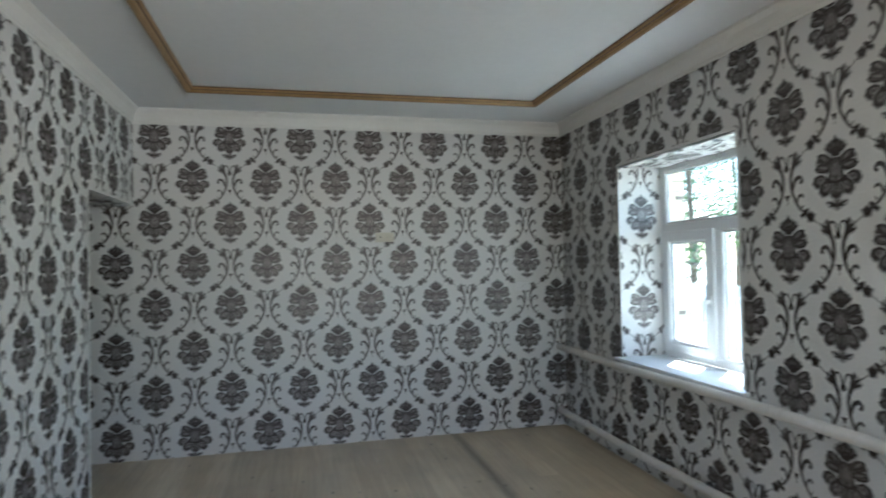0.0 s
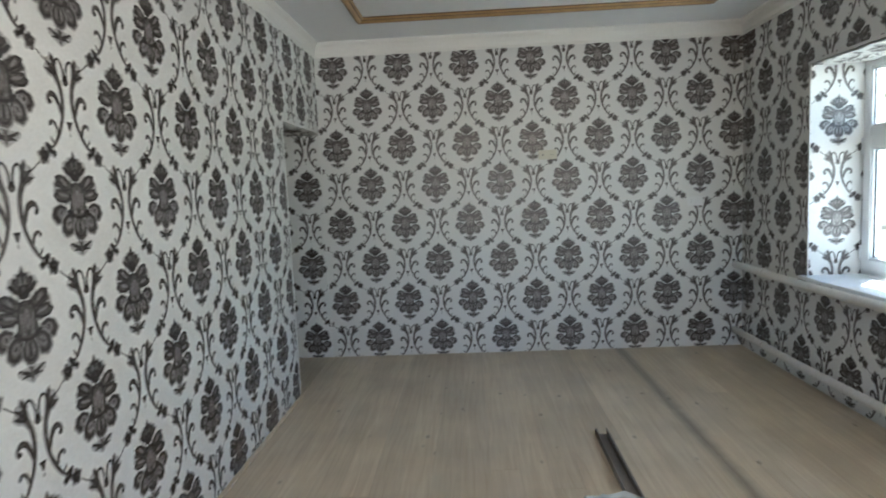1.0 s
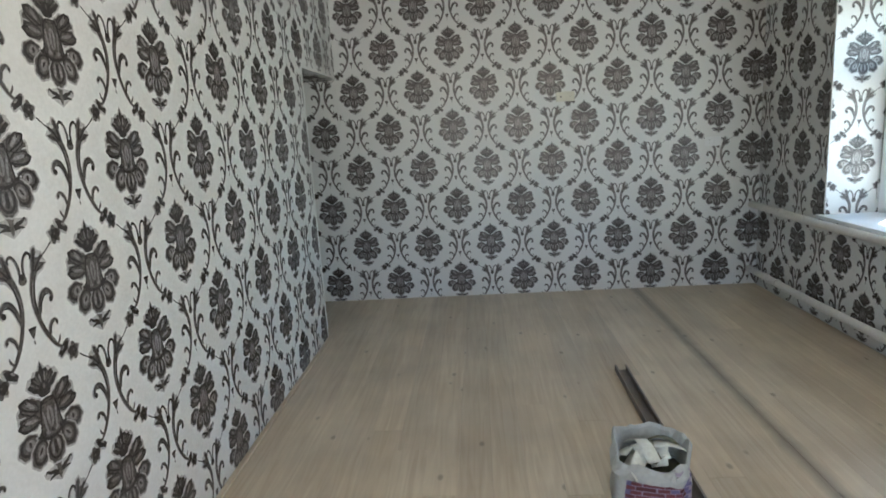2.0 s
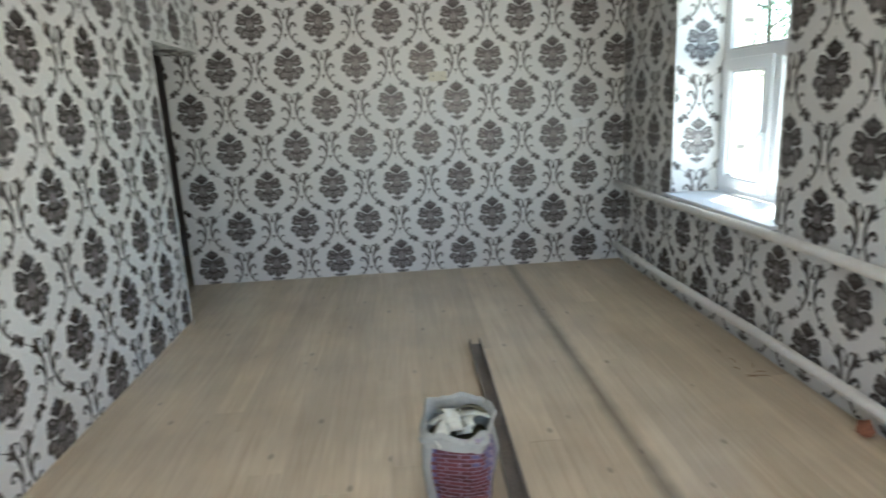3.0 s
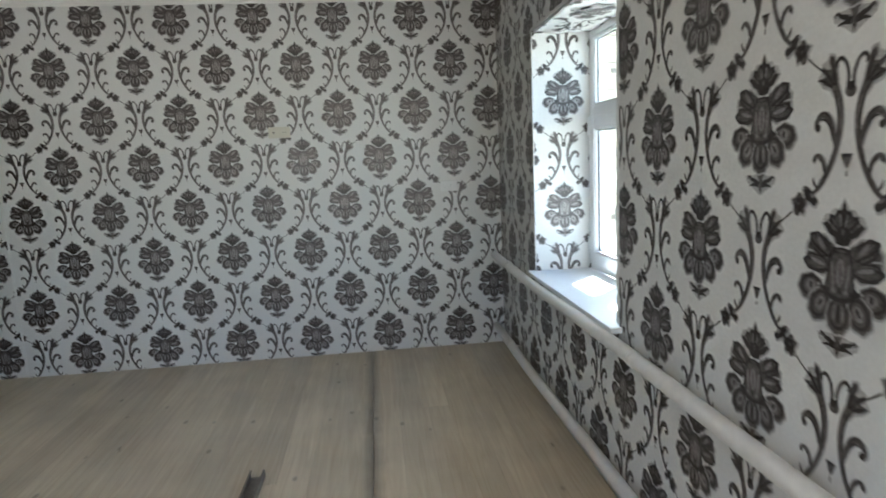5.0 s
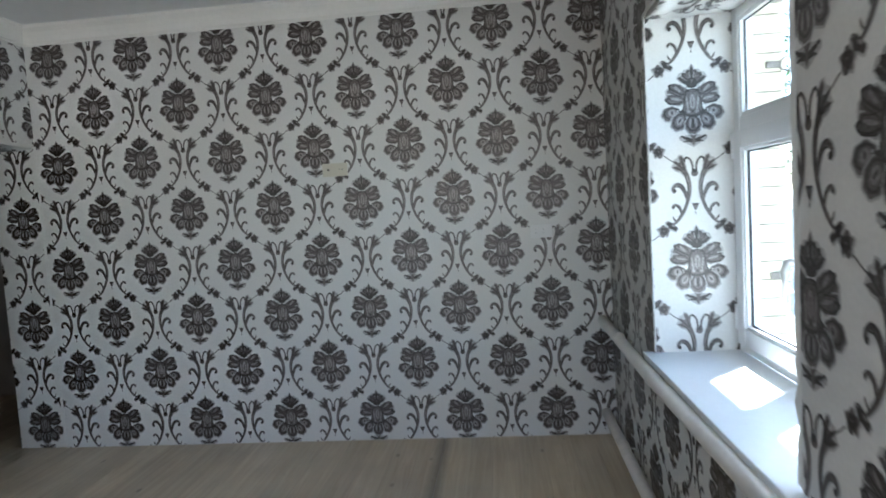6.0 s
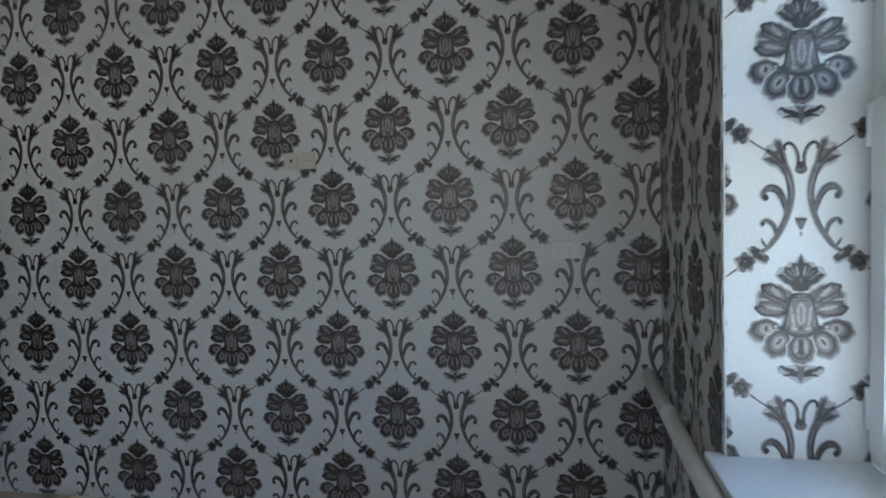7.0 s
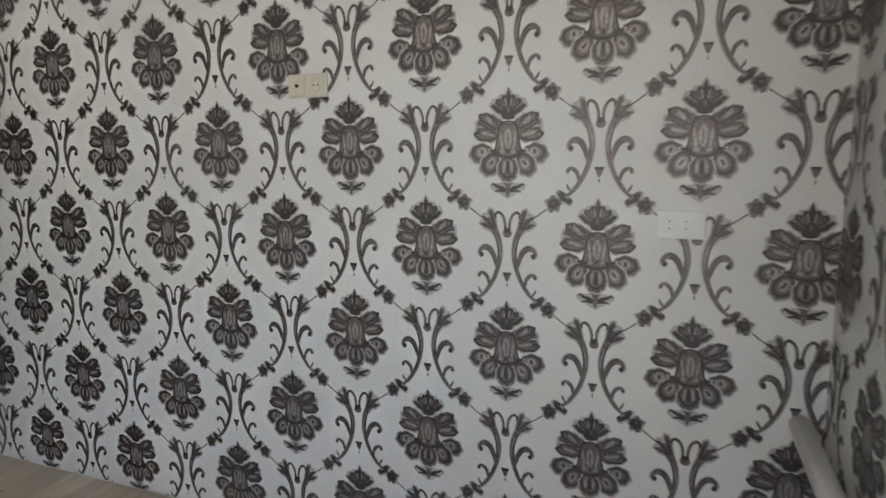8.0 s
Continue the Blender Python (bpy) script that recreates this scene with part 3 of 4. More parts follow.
print_on(wall_back, 0.0, 0.459, [(XL - LWT + 0.002, 0.0, XL, DOOR_Z), (XL, 0.0, XR, ZP)], lambda u, v: Vector((u, YB, v)), (0, -1, 0))
print_on(wall_right, -3.545, 1.428, [(-4.82, 0.0, WY0, ZP), (YF, 0.0, -4.82, WZ0 - 0.03), (WY0, 0.0, WY1, WZ0 - 0.03), (WY0, WZ1, WY1, ZP), (WY1, 0.0, YB, ZP)], lambda u, v: Vector((XR, u, v)), (-1, 0, 0))
print_on(wall_left, -3.14, 1.38, [(YF, 0.0, DOOR_Y, ZP), (DOOR_Y, DOOR_Z, YB, ZP)], lambda u, v: Vector((XL, u, v)), (1, 0, 0))
print_on(wall_front, -1.7, 1.1, [(XL, 0.0, -2.4, ZP), (-1.0, 0.0, XR, ZP), (-2.4, 0.0, -1.0, 0.8), (-2.4, 2.2, -1.0, ZP)], lambda u, v: Vector((u, YF, v)), (0, 1, 0))
# papered jamb of the window
print_on(wall_right, 0.245, 1.064, [(XR + 0.004, WZ0, XG, WZ1)], lambda u, v: Vector((u, WY1, v)), (0, -1, 0))

# ---- floor ----
floor = thing("floor", "bare sanded pine floor boards, one wide dirty joint", "floor", (0, 0, -0.03), kind="structure")
xs = [-0.925 + 0.142 * k for k in range(-19, 8)]
strips = [(max(a, XL + 0.004), min(b, XR - 0.012)) for a, b in zip(xs, xs[1:]) if b > XL + 0.02 and a < XR - 0.03]
rng = random.Random(4)
for a, b in strips:
    cuts = [YF + 0.01]
    y = YF + rng.uniform(1.8, 4.6)
    while y < YB - 0.8:
        cuts.append(y)
        y += rng.uniform(3.0, 4.5)
    cuts.append(YB - 0.006)
    open_joint = abs(b + 0.925) < 0.01
    for y0, y1 in zip(cuts, cuts[1:]):
        g = 0.0009 if open_joint else 0.0002
        g0 = 0.0009 if abs(a + 0.925) < 0.01 else 0.0002
        drop = rng.uniform(-0.0004, 0.0)
        part("board", box_bm((a + g0, y0 + 0.0006, 0.002), (b - g, y1 - 0.0006, 0.03 + drop), 0.0006), PINE, floor)
for k in range(9):  # boards running on through the passage
    x0 = XL + 0.003 - 0.18 * (k + 1)
    part("board", box_bm((x0, YF + 0.01, 0.002), (x0 + 0.179, 1.19, 0.0295), 0.0012), PINE, floor)
strip = tagged(part("baseboard_strip", box_bm((XL + 0.002, YF, 0.0), (XL + 0.026, DOOR_Y, 0.012), 0.003), PINE), "narrow pine lath along the foot of the wall", "lath", kind="structure")


# ---- window ----
def bar(name, lo, hi, parent, mat=PVC, bevel=0.006, label=""):
    return part(name, box_bm(lo, hi, bevel), mat, parent, label)


def ring_frame(name, y0, y1, z0, z1, w, x0, x1, parent, mat=PVC, bevel=0.005):
    """Four mitre-less bars round a rectangle as one mesh."""
    bm = bmesh.new()
    add_box(bm, (x0, y0, z0), (x1, y0 + w, z1), 0, bevel)
    add_box(bm, (x0, y1 - w, z0), (x1, y1, z1), 0, bevel)
    add_box(bm, (x0 + 0.0005, y0 + w, z0), (x1 - 0.0005, y1 - w, z0 + w), 0, bevel)
    add_box(bm, (x0 + 0.0005, y0 + w, z1 - w), (x1 - 0.0005, y1 - w, z1), 0, bevel)
    return part(name, bm, mat, parent)


def pane(y0, y1, z0, z1, x, parent):
    p = part("pane", box_bm((x, y0, z0), (x + 0.006, y1, z1)), GLASS, parent, "clear glass pane")
    p.visible_shadow = False
    return p


window = thing("window_1", "white plastic window with a transom light, sash closed, sunlit", "window", (0, 0, 0), kind="structure")
ring_frame("window_frame", WY0, WY1, WZ0, WZ1, 0.05, XG, XG + 0.06, window)
TZ = 1.605
MY = -1.55
bar("transom", (XG + 0.001, WY0 + 0.05, TZ - 0.035), (XG + 0.059, WY1 - 0.05, TZ + 0.035), window)
bar("mullion", (XG + 0.001, MY - 0.035, WZ0 + 0.05), (XG + 0.059, MY + 0.035, TZ - 0.035), window)
pane(WY0 + 0.05, WY1 - 0.05, TZ + 0.035, WZ1 - 0.05, XG + 0.028, window)
pane(WY0 + 0.05, MY - 0.035, WZ0 + 0.05, TZ - 0.035, XG + 0.028, window)
for y0, y1, z0, z1 in ((WY0 + 0.05, WY1 - 0.05, TZ + 0.035, WZ1 - 0.05), (WY0 + 0.05, MY - 0.035, WZ0 + 0.05, TZ - 0.035)):
    ring_frame("bead", y0, y1, z0, z1, 0.014, XG + 0.006, XG + 0.027, window, PVC, 0.003)
    ring_frame("gasket", y0 + 0.014, y1 - 0.014, z0 + 0.014, z1 - 0.014, 0.004, XG + 0.022, XG + 0.0275, window, RUBBER, 0.0)
SY0, SY1, SZ0, SZ1 = MY + 0.02, WY1 - 0.03, WZ0 + 0.035, TZ - 0.02
sash = ring_frame("sash", SY0, SY1, SZ0, SZ1, 0.07, XG - 0.018, XG + 0.045, window)
ring_frame("bead", SY0 + 0.07, SY1 - 0.07, SZ0 + 0.07, SZ1 - 0.07, 0.012, XG - 0.010, XG + 0.012, sash, PVC, 0.003)
ring_frame("gasket", SY0 + 0.082, SY1 - 0.082, SZ0 + 0.082, SZ1 - 0.082, 0.005, XG + 0.004, XG + 0.0125, sash, RUBBER, 0.0)
pane(SY0 + 0.07, SY1 - 0.07, SZ0 + 0.07, SZ1 - 0.07, XG + 0.013, sash)
bm = tube_bm([(XG - 0.018, SY0 + 0.035, 1.12), (XG - 0.055, SY0 + 0.035, 1.12)], 0.011, 12)
tube_bm([(XG - 0.052, SY0 + 0.035, 1.125), (XG - 0.062, SY0 + 0.037, 1.09), (XG - 0.060, SY0 + 0.04, 1.03), (XG - 0.056, SY0 + 0.042, 0.99)], [0.011, 0.012, 0.010, 0.007], 12, True, bm)
add_box(bm, (XG - 0.026, SY0 + 0.019, 1.085), (XG - 0.0185, SY0 + 0.051, 1.155), 0, 0.003)
part("window_handle", bm, PVC, sash, "white lever handle", True)
for z in (0.80, 1.48):
    bm = tube_bm([(XG - 0.012, SY1 + 0.012, z), (XG - 0.012, SY1 + 0.012, z + 0.1)], 0.010, 12)
    part("hinge", bm, PVC, sash, "white hinge cover", True)
sill = tagged(part("window_sill", box_bm((XR - 0.045, WY0 - 0.03, WZ0 - 0.024), (XG, WY1 + 0.03, WZ0), 0.005), SILL), "white plastic window sill board, sunlit", "window sill", kind="structure")

# crumpled paper under the lintel
def lintel_z(x, y):
    return WZ1 - 0.012 + 0.010 * noise.noise(Vector((x * 16, y * 9, 3.0))) + 0.004 * noise.noise(Vector((x * 40, y * 30, 8.0)))


def header_z(x, y):
    return DOOR_Z - 0.014 + 0.011 * noise.noise(Vector((x * 14, y * 8, 1.0))) + 0.004 * noise.noise(Vector((x * 40, y * 30, 5.0)))


print_on(wall_right, 0.24, -1.45, [(XR + 0.006, WY0 + 0.005, XG - 0.004, WY1 - 0.005)], lambda u, v: Vector((u, v, lintel_z(u, v) - 0.0016)), (0, 0, -1))
print_on(wall_left, XL - 0.14, -0.4, [(XL - LWT + 0.012, DOOR_Y + 0.006, XL - 0.004, YB - 0.008)], lambda u, v: Vector((u, v, header_z(u, v) - 0.0016)), (0, 0, -1))
bm = bmesh.new()
nx, ny = 14, 46
grid = []
for i in range(nx):
    row = []
    for j in range(ny):
        x = XR + 0.004 + (XG - XR - 0.006) * i / (nx - 1)
        y = WY0 + 0.003 + (WY1 - WY0 - 0.006) * j / (ny - 1)
        z = lintel_z(x, y)
        row.append(bm.verts.new((x, y, z)))
    grid.append(row)
for i in range(nx - 1):
    for j in range(ny - 1):
        bm.faces.new((grid[i][j], grid[i + 1][j], grid[i + 1][j + 1], grid[i][j + 1]))
flap = part("lintel_paper", bm, PAPER, wall_right, "creased wallpaper under the lintel", True)
solid = flap.modifiers.new("thickness", "SOLIDIFY")
solid.thickness = 0.0012

# crumpled paper edge under the header of the passage
bm = bmesh.new()
grid = []
for i in range(10):
    row = []
    for j in range(30):
        x = XL - 0.002 - (LWT - 0.01) * i / 9
        y = DOOR_Y + 0.004 + (YB - DOOR_Y - 0.01) * j / 29
        z = header_z(x, y)
        row.append(bm.verts.new((x, y, z)))
    grid.append(row)
for i in range(9):
    for j in range(29):
        bm.faces.new((grid[i][j], grid[i + 1][j], grid[i + 1][j + 1], grid[i][j + 1]))
flap = part("header_paper", bm, PAPER, wall_left, "creased wallpaper under the header", True)
solid = flap.modifiers.new("thickness", "SOLIDIFY")
solid.thickness = 0.0012

# torn paper standing a little proud along the cut edges
def torn_edge(parent, a, b, outwards, normal, wide, seed):
    bm = bmesh.new()
    a, b, o, n = Vector(a), Vector(b), Vector(outwards), Vector(normal)
    count = max(int((b - a).length / 0.012), 2)
    rows_ = []
    for k in range(count + 1):
        p = a.lerp(b, k / count)
        w = wide * (0.35 + 0.65 * abs(noise.noise(Vector((k * 0.31, seed, 0.5))) + 0.5 * noise.noise(Vector((k * 0.9, seed, 2.0)))))
        lift = 0.003 * (0.5 + noise.noise(Vector((k * 0.23, seed, 7.0))))
        rows_.append([bm.verts.new(p - o * 0.012 + n * 0.0032), bm.verts.new(p + n * (0.0032 + lift)), bm.verts.new(p + o * w + n * (0.0036 + 1.5 * lift))])
    for p, q in zip(rows_, rows_[1:]):
        for i in (0, 1):
            bm.faces.new((p[i], p[i + 1], q[i + 1], q[i]))
    e = part("torn_paper_edge", bm, PAPER, parent, "ragged white edge of the wallpaper")
    th = e.modifiers.new("thickness", "SOLIDIFY")
    th.thickness = 0.0008
    return e


torn_edge(wall_left, (XL, DOOR_Y, 0.02), (XL, DOOR_Y, DOOR_Z), (0, 1, 0), (1, 0, 0), 0.016, 1.0)
torn_edge(wall_left, (XL, DOOR_Y, DOOR_Z), (XL, YB - 0.01, DOOR_Z), (0, 0, -1), (1, 0, 0), 0.014, 2.0)
torn_edge(wall_back, (XL + 0.004, YB, 0.02), (XL + 0.004, YB, DOOR_Z), (-1, 0, 0), (0, -1, 0), 0.007, 6.0)
torn_edge(wall_right, (XR, WY1, WZ0 + 0.01), (XR, WY1, WZ1), (0, -1, 0), (-1, 0, 0), 0.010, 3.0)
torn_edge(wall_right, (XR, WY0, WZ0 + 0.01), (XR, WY0, WZ1), (0, 1, 0), (-1, 0, 0), 0.010, 4.0)
torn_edge(wall_right, (XR, WY0, WZ1), (XR, WY1, WZ1), (0, 0, -1), (-1, 0, 0), 0.012, 5.0)

# ---- heating pipes ----
for name, z, label in (("heating_pipe", 0.668, "white enamelled heating pipe along the wall under the sill"), ("heating_pipe", 0.128, "white enamelled heating pipe along the wall above the floor")):
    p = thing(name, label, "pipe", (XR - 0.059, 0, z), "heating pipes")
    path = [(0.003 * math.sin(k * 1.3), -6.39 + 6.388 * k / 16, 0.006 * math.sin(k * 0.8) - 0.004) for k in range(17)]
    part("tube", tube_bm(path, 0.0275, 20), PIPE, p, "", True)
    for y in (-0.5, -2.45, -4.4):
        bm = tube_bm([(0.0, y, 0.0), (0.0, y + 0.018, 0.0)], 0.0292, 20)
        tube_bm([(0.02, y + 0.009, -0.012), (0.0598, y + 0.009, -0.018)], 0.006, 8, True, bm)
        part("bracket", bm, PIPE, p, "thin painted pipe clip", True)

nail = tagged(part("wall_nail", tube_bm([(XR + 0.01, -3.24, 0.568), (XR - 0.03, -3.22, 0.57), (XR - 0.065, -3.195, 0.566)], [0.003, 0.003, 0.002], 8), NAIL, None, "", True), "pale nail sticking out of the papered wall", "nail")


# ---- sockets ----
def socket_pair():
    """Two framed inserts side by side: an antenna outlet and a power socket."""
    s = thing("wall_socket", "cream double wall socket with antenna outlet and power outlet", "socket", (-1.474, YB, 1.612))
    part("frame", box_bm((-0.074, -0.010, -0.038), (0.074, -0.0005, 0.038), 0.004), SOCKET, s)
    for cx in (-0.036, 0.036):
        part("insert", box_bm((cx - 0.029, -0.0145, -0.029), (cx + 0.029, -0.0102, 0.029), 0.002), SOCKET, s)
    part("antenna_jack", tube_bm([(-0.036, -0.0146, 0), (-0.036, -0.0185, 0)], 0.006, 14), HOLE, s, "dark antenna jack", True)
    bm = bmesh.new()
    ring = [(0.036 + 0.021 * math.cos(a), 0.021 * math.sin(a)) for a in (k * math.tau / 24 for k in range(24))]
    inner = [(0.036 + 0.016 * math.cos(a), 0.016 * math.sin(a)) for a in (k * math.tau / 24 for k in range(24))]
    rv = [[bm.verts.new((x, y, z)) for x, z in pts] for pts, y in ((ring, -0.0146), (ring, -0.0175), (inner, -0.0175), (inner, -0.0148))]
    for a, b in zip(rv, rv[1:]):
        for k in range(24):
            bm.faces.new((a[k], a[(k + 1) % 24], b[(k + 1) % 24], b[k]))
    part("socket_well", bm, SOCKET, s, "round socket well", True)
    for dx in (-0.0085, 0.0085):
        part("socket_hole", tube_bm([(0.036 + dx, -0.0146, 0), (0.036 + dx, -0.0152, 0)], 0.0028, 10), HOLE, s, "dark contact hole")
    return s


def cover_plate():
    s = thing("cover_plate", "plain white double socket cover plate on the wallpaper", "socket", (-0.308, YB, 1.190))
    part("plate", box_bm((-0.062, -0.008, -0.038), (0.062, -0.0005, 0.038), 0.003), PLATE, s)
    for cx in (-0.030, 0.012):
        for dz in (-0.010, 0.010):
            part("contact_hole", tube_bm([(cx, -0.0081, dz), (cx, -0.0088, dz)], 0.0022, 10), HOLE, s, "small grey contact hole")
    return s


socket_pair()
cover_plate()


# ---- things on the floor ----
def steel_rail():
    """A thin U-shaped profile lying with its open side up."""
    s = thing("metal_profile", "dark steel channel profile lying on the floor boards", "metal profile", (-1.443, -1.735, 0.0))
    t, w, h, lip = 0.0022, 0.033, 0.036, 0.009
    prof = [(-w, 0.001), (w, 0.001), (w, h), (w - lip, h), (w - lip, h - t), (w - t, h - t), (w - t, 0.001 + t), (-w + t, 0.001 + t), (-w + t, h - t), (-w + lip, h - t), (-w + lip, h), (-w, h)]
    bm = extrude_bm(prof, (0, 0, 0), (-0.030, -2.45, 0), (1, 0, 0), (0, 0, 1))
    part("channel", bm, STEEL, s)
    return s


steel_rail()


def waste_bag():
    """A paper building-mix bag, its rim rolled outwards, stuffed with wallpaper scraps."""
    s = thing("waste_bag", "paper building-mix bag with brick print, rolled rim, full of scraps", "bag", (-1.662, -3.12, 0.0))
    s.scale = (1.18, 1.18, 0.94)
    turn = radians(-14)
    n = 40

    def ring(z, ax, ay, wob, seed):
        out = []
        for k in range(n):
            a = k * math.tau / n
            c, q = math.cos(a), math.sin(a)
            e = 0.62
            x, y = ax * math.copysign(abs(c) ** e, c), ay * math.copysign(abs(q) ** e, q)
            r = 1 + wob * noise.noise(Vector((c * 2.2, q * 2.2, z * 9 + seed)))
            x, y = x * r, y * r
            out.append((x * math.cos(turn) - y * math.sin(turn), x * math.sin(turn) + y * math.cos(turn), z + 0.012 * wob * 8 * noise.noise(Vector((c * 3, q * 3, seed + 5.0)))))
        return out

    def skin(rings, bm):
        vs = [[bm.verts.new(p) for p in r] for r in rings]
        for a, b in zip(vs, vs[1:]):
            for k in range(n):
                bm.faces.new((a[k], a[(k + 1) % n], b[(k + 1) % n], b[k]))
        return vs

    bm = bmesh.new()
    vs = skin([ring(z, 0.098 + 0.012 * math.sin(z * 9), 0.082 + 0.008 * math.sin(z * 9), 0.10, 1.0) for z in [0.003 + 0.0325 * k for k in range(10)]], bm)
    bm.faces.new(list(reversed(vs[0])))
    for f in bm.faces:
        c = f.calc_center_median()
        a = (math.degrees(math.atan2(c.y, c.x)) + 360) % 360
        f.material_index = 1 if 224 < a < 330 else (2 if 216 < a <= 224 or 330 <= a < 345 else 0)
    body = part("body", bm, (BAG_PAPER, BAG_PALE, BAG_BLUE), s, "", True)
    def tilted(z, ax, ay, wob, seed, tilt):
        return [(x, y, h + tilt * (y / 0.09) + 0.008 * noise.noise(Vector((x * 30, y * 30, seed)))) for x, y, h in ring(z, ax, ay, wob, seed)]

    bm = bmesh.new()
    skin([
        tilted(0.265, 0.103, 0.092, 0.12, 2.0, 0.018), tilted(0.269, 0.109, 0.097, 0.14, 2.0, 0.020), tilted(0.292, 0.110, 0.099, 0.16, 2.4, 0.024), tilted(0.317, 0.107, 0.096, 0.19, 2.8, 0.030),
        tilted(0.329, 0.103, 0.092, 0.20, 2.8, 0.034), tilted(0.333, 0.099, 0.088, 0.20, 2.8, 0.034), tilted(0.325, 0.095, 0.084, 0.19, 2.8, 0.030), tilted(0.289, 0.092, 0.080, 0.12, 2.4, 0.018), tilted(0.209, 0.094, 0.077, 0.06, 2.4, 0.006),
    ], bm)
    part("rolled_rim", bm, BAG_PAPER, s, "pale grey rolled paper rim")
    # brick pattern printed on the front, as flat bars on the paper
    bm = bmesh.new()
    for row in range(17):
        for col in range(-6, 6):
            z = 0.012 + row * 0.0158
            u0 = col * 0.0265 + (0.013 if row % 2 else 0.0)
            quad = []
            for u, v in ((u0, z), (u0 + 0.0243, z), (u0 + 0.0243, z + 0.0130), (u0, z + 0.0130)):
                a = radians(281) + u / 0.105
                if not radians(226) < a < radians(328):
                    quad = []
                    break
                c, q = math.cos(a - turn), math.sin(a - turn)
                e = 0.62
                ax, ay = 0.098 + 0.012 * math.sin(v * 9), 0.082 + 0.008 * math.sin(v * 9)
                x, y = ax * math.copysign(abs(c) ** e, c), ay * math.copysign(abs(q) ** e, q)
                r = 1 + 0.10 * noise.noise(Vector((c * 2.2, q * 2.2, v * 9 + 1.0))) + 0.02
                x, y = x * r, y * r
                quad.append(bm.verts.new((x * math.cos(turn) - y * math.sin(turn), x * math.sin(turn) + y * math.cos(turn), v)))
            if quad:
                bm.faces.new(quad).material_index = 1 if u0 > 0.035 + 0.012 * math.sin(row * 1.7) or (-0.02 < u0 < 0.0 and row > 9) else 0
    part("brick_print", bm, (BAG_RED, BAG_BLUE), body, "printed rows of small dark red and blue bricks")
    r = random.Random(11)
    for k in range(15):
        bm = bmesh.new()
        length, wide = r.uniform(0.08, 0.15), r.uniform(0.022, 0.048)
        a = r.uniform(0, math.tau)
        arch = r.uniform(0.02, 0.05)
        cx, cy, low = r.uniform(-0.045, 0.045), r.uniform(-0.035, 0.04), r.uniform(0.265, 0.315)
        twist = r.uniform(-0.9, 0.9)
        rows_ = []
        for i in range(9):
            t = i / 8
            along = length * (t - 0.5)
            p = Vector((cx + math.cos(a) * along * 0.9, cy + math.sin(a) * along * 0.75, low + arch * math.sin(t * math.pi) + 0.02 * t * twist))
            lean = twist * (0.4 + t)
            edge = Vector((-math.sin(a) * math.cos(lean), math.cos(a) * math.cos(lean), math.sin(lean))) * wide / 2
            rows_.append((bm.verts.new(p - edge), bm.verts.new(p + edge)))
        for p, q in zip(rows_, rows_[1:]):
            bm.faces.new((p[0], p[1], q[1], q[0]))
        sc = part("scrap", bm, SCRAP if k % 4 else SCRAP_DARK, s, "curled wallpaper offcut" if k % 4 else "dark crumpled offcut", True)
        th = sc.modifiers.new("thickness", "SOLIDIFY")
        th.thickness = 0.0012
    # flat dark sheet below the scraps keeps the opening dark
    bm = bmesh.new()
    vs = [bm.verts.new(p) for p in ring(0.24, 0.094, 0.077, 0.1, 2.4)]
    bm.faces.new(vs)
    part("filling", bm, SCRAP_DARK, s, "flat dark sheet closing the bag inside")
    return s


waste_bag()

bm = bmesh.new()
bmesh.ops.create_icosphere(bm, subdivisions=2, radius=1.0)
for v in bm.verts:
    v.co = Vector((v.co.x * 0.030, v.co.y * 0.038, v.co.z * 0.038)) * (1 + 0.35 * noise.noise(v.co * 1.7))
    v.co.z = max(v.co.z, -0.03)
chip = tagged(part("brick_chip", bm, CHIP), "broken reddish-brown brick chip on the floor by the pipe", "brick chip")
chip.location = (-0.005, -2.98, 0.031)
r = random.Random(3)
for k in range(7):
    x, y, a = -0.03 - r.uniform(0.0, 0.16), -2.3 + r.uniform(-0.12, 0.12), r.uniform(0, math.pi)
    d = Vector((math.cos(a), math.sin(a), 0)) * r.uniform(0.015, 0.04)
    st = thing("splinter", "thin brown wood splinter lying on the floor boards", "splinter", (x, y, 0.0025), "splinters")
    part("sliver", tube_bm([-d, d * 0.2 + Vector((0.002, 0.002, 0.002)), d], [0.0012, 0.0022, 0.0012], 6), STRAW, st)

# ---- outside ----
ground = tagged(part("ground", box_bm((XE + 0.0, -400, -0.75), (400, 400, -0.55)), GROUND), "sunlit garden ground with grass", "ground", kind="structure")
# unseen overhang, added so that its edge bounds the sun patch on the sill
eave = tagged(part("roof_eave", box_bm((XG + 0.061, -8, 2.75), (XE + 0.80, 2, 2.83)), BLOCKER), "unseen brown slab added over the outside wall to cut the sun", "eave", kind="structure")
facade = tagged(part("outer_wall", box_bm((XG + 0.0605, WY1 + 0.012, -0.6), (XE - 0.012, 1.2, 2.75)), MORTAR), "cream brick facing of the outside wall", "wall", kind="structure")
facade_near = tagged(part("outer_wall_near", box_bm((XG + 0.0605, -7.0, -0.6), (XE - 0.012, WY0 - 0.012, 2.75)), MORTAR), "cream brick facing of the outside wall", "wall", kind="structure")
facade_low = tagged(part("outer_wall_low", box_bm((XG + 0.0605, WY0 - 0.012, -0.6), (XE - 0.012, WY1 + 0.012, WZ0 - 0.02)), MORTAR), "cream brick facing under the window", "wall", kind="structure")
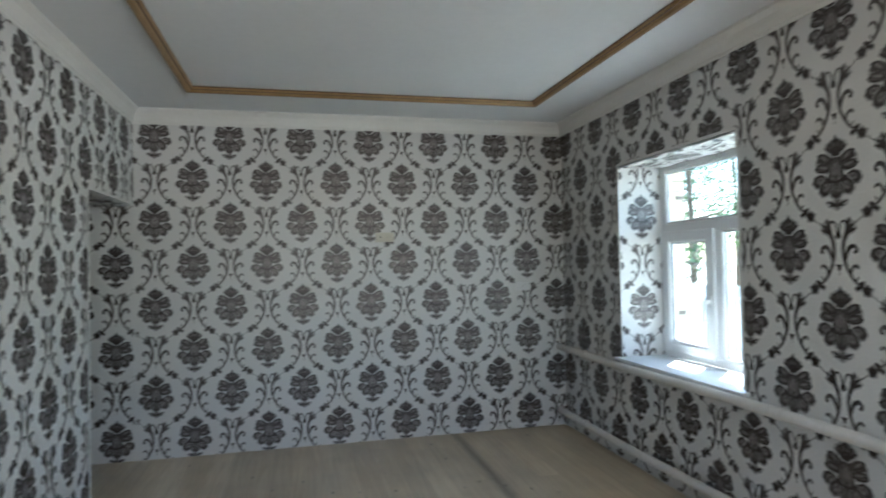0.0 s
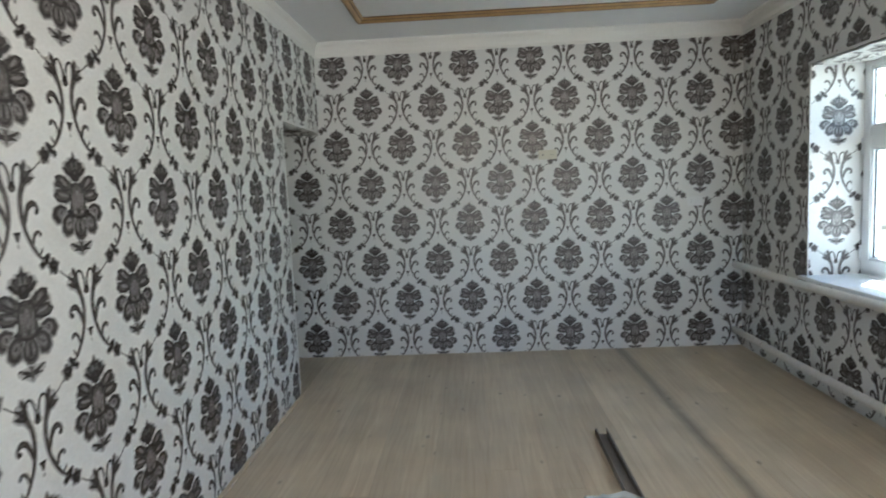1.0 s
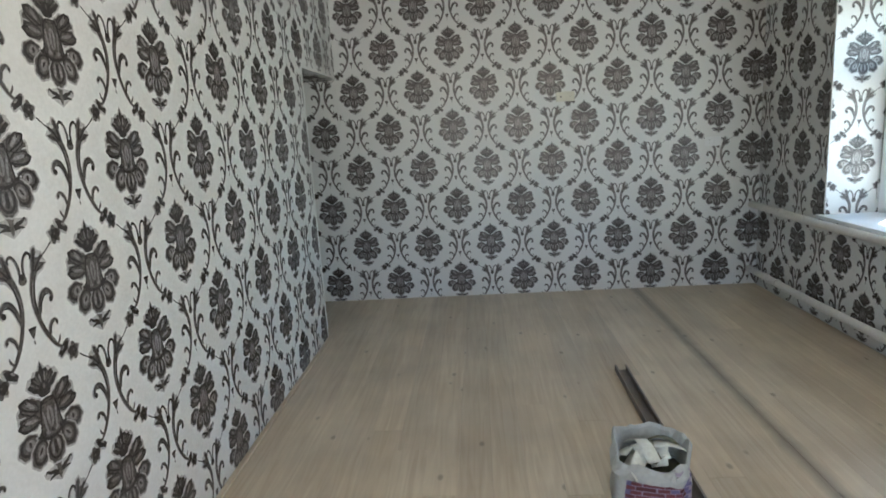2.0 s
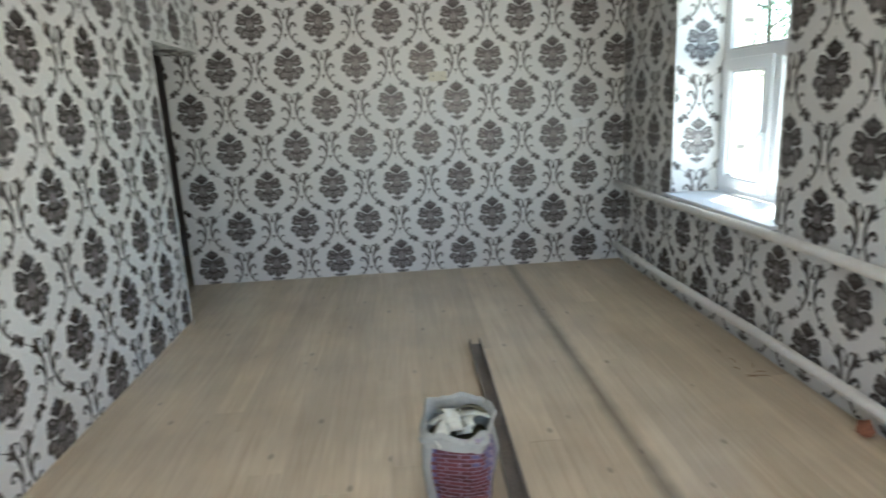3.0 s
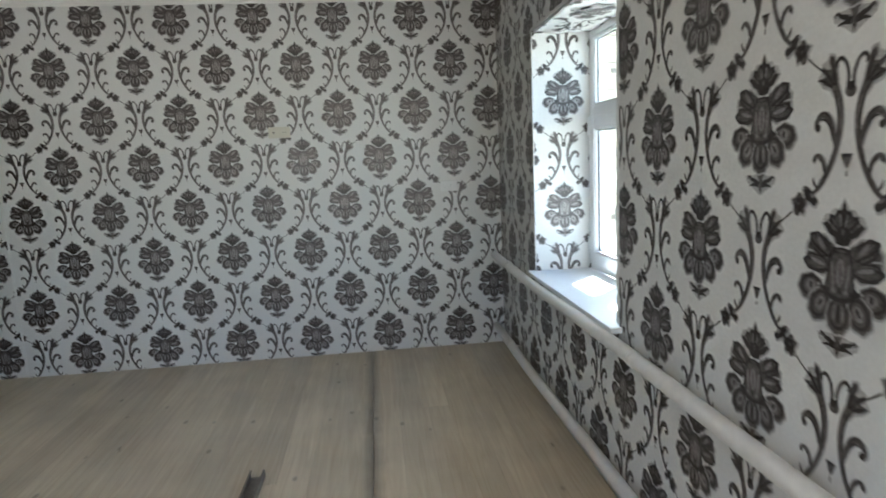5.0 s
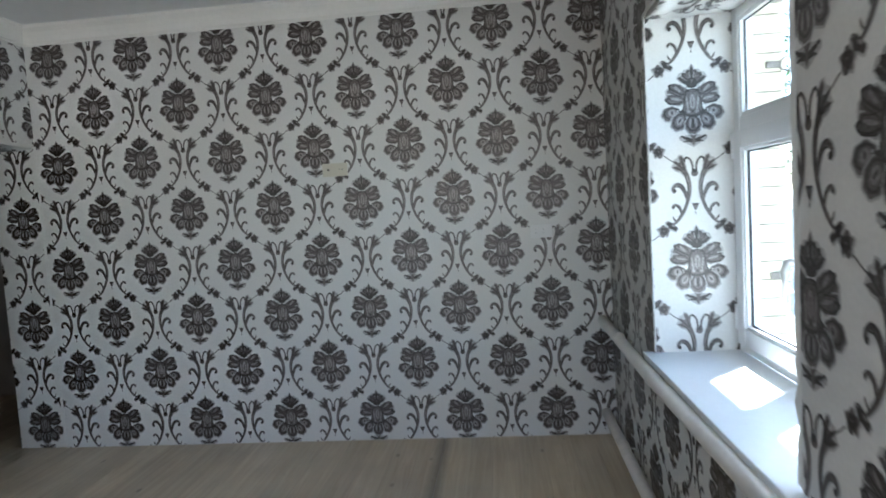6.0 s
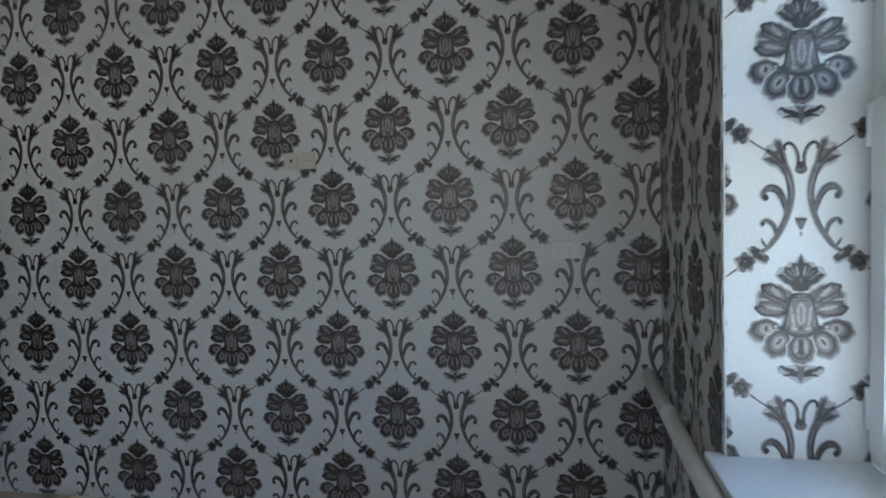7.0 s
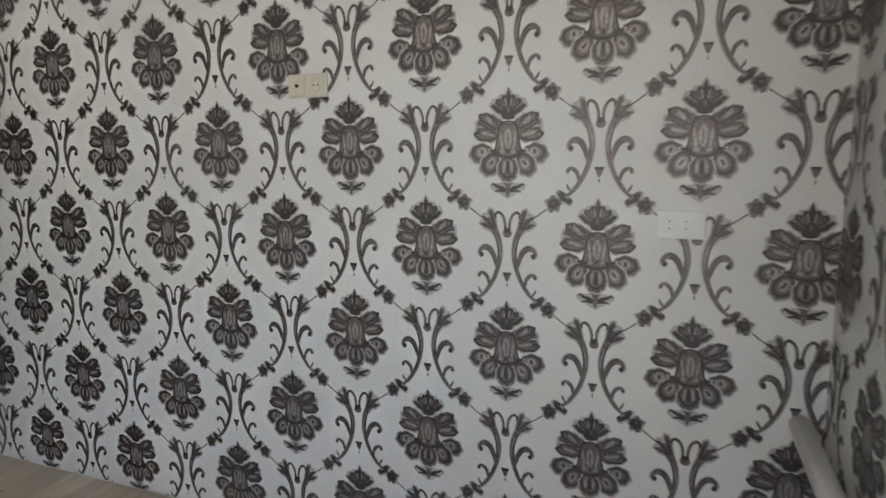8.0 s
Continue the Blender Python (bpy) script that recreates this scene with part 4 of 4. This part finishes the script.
facade_top = tagged(part("outer_wall_top", box_bm((XG + 0.0605, WY0 - 0.012, WZ1 + 0.01), (XE - 0.012, WY1 + 0.012, 2.75)), MORTAR), "cream brick facing over the window", "wall", kind="structure")
brick_long = mesh_of("brick", box_bm((0, 0, 0), (0.135, 0.245, 0.0695), 0.002), BRICK)
z = WZ0 - 0.02
k = 0
while z < WZ1 + 0.08:
    for y0, flip in ((WY1 + 0.006, 1), (WY0 - 0.006, -1)):
        b = new("brick", brick_long)
        b.parent = facade if flip > 0 else facade_near
        b.location = (XG + 0.064 + (0.001 if k % 2 else 0), y0 if flip > 0 else y0 - 0.245, z + 0.004)
    z += 0.0745
    k += 1

for z in (1.005, 1.836):
    hk = thing("shutter_hook", "small steel hook and ring fixed to the brick reveal", "hook", (XG + 0.155, WY1 - 0.002, z), "shutter hooks")
    part("strap", box_bm((-0.028, -0.004, -0.013), (0.028, 0.007, 0.013), 0.002), STEEL, hk)
    loop = [(0.045 + 0.024 * math.cos(a), -0.006 - 0.01 * math.sin(a), 0.024 * math.sin(a)) for a in (q * math.tau / 16 for q in range(17))]
    part("ring", tube_bm(loop, 0.0035, 8, False), STEEL, hk, "round steel ring", True)


def tree(at, height, spread, seed):
    r = random.Random(seed)
    t = thing("tree", "leafy garden tree in full sun outside the window", "tree", at, "garden trees")
    bm = tube_bm([(0, 0, -0.1), (0.05, 0.03, height * 0.3), (-0.04, 0.06, height * 0.6), (0.02, 0, height * 0.92)], [0.16, 0.13, 0.09, 0.03], 10)
    tips = []
    for k in range(16):
        z = height * r.uniform(0.22, 0.85)
        a = r.uniform(0, math.tau)
        reach = spread * r.uniform(0.5, 1.0) * (1.1 - z / height * 0.7)
        tip = Vector((math.cos(a) * reach, math.sin(a) * reach, z + reach * r.uniform(0.1, 0.5)))
        mid = Vector((tip.x * 0.5, tip.y * 0.5, z + (tip.z - z) * 0.35))
        tube_bm([(0, 0, z), mid, tip], [0.05, 0.03, 0.012], 6, True, bm)
        tips += [tip, mid * 0.3 + tip * 0.7, mid]
    part("trunk", bm, BARK, t, "", True)
    bm = bmesh.new()
    for tip in tips:
        for k in range(52):
            p = tip + Vector((r.gauss(0, 1), r.gauss(0, 1), r.gauss(0, 0.8))) * spread * 0.16
            a, b = Vector((r.gauss(0, 1), r.gauss(0, 1), r.gauss(0, 1))).normalized(), Vector((r.gauss(0, 1), r.gauss(0, 1), r.gauss(0, 1))).normalized()
            s = r.uniform(0.05, 0.11)
            bm.faces.new([bm.verts.new(p + a * s), bm.verts.new(p + b * s * 0.55), bm.verts.new(p - a * s), bm.verts.new(p - b * s * 0.55)])
    part("crown", bm, LEAF, t)
    return t


tree((12.5, 9.0, -0.55), 8.5, 2.6, 1)
tree((8.8, 10.4, -0.55), 7.5, 2.3, 5)
tree((14.5, 3.5, -0.55), 9.0, 2.8, 2)
tree((9.5, 13.5, -0.55), 8.0, 2.5, 3)
tree((14.5, 19.0, -0.55), 10.0, 3.4, 6)
tree((18.5, 20.5, -0.55), 11.0, 3.6, 7)
tree((11.0, 20.0, -0.55), 9.5, 3.3, 8)
tree((20.0, 16.5, -0.55), 10.5, 3.5, 9)
tree((18.0, 12.5, -0.55), 10.0, 3.2, 4)
fence = thing("picket_fence", "white painted picket fence at the end of the garden", "fence", (4.6, 0, -0.55))
for z in (0.45, 1.2):
    part("rail", box_bm((0.02, -2.0, z), (0.055, 12.0, z + 0.08), 0.004), FENCE, fence)
picket = mesh_of("picket", box_bm((-0.012, -0.045, 0.05), (0.018, 0.045, 1.5), 0.004), FENCE)
for k in range(100):
    p = new("picket", picket)
    p.parent = fence
    p.location = (0, -1.95 + 0.14 * k, 0.02 * math.sin(k * 2.1))
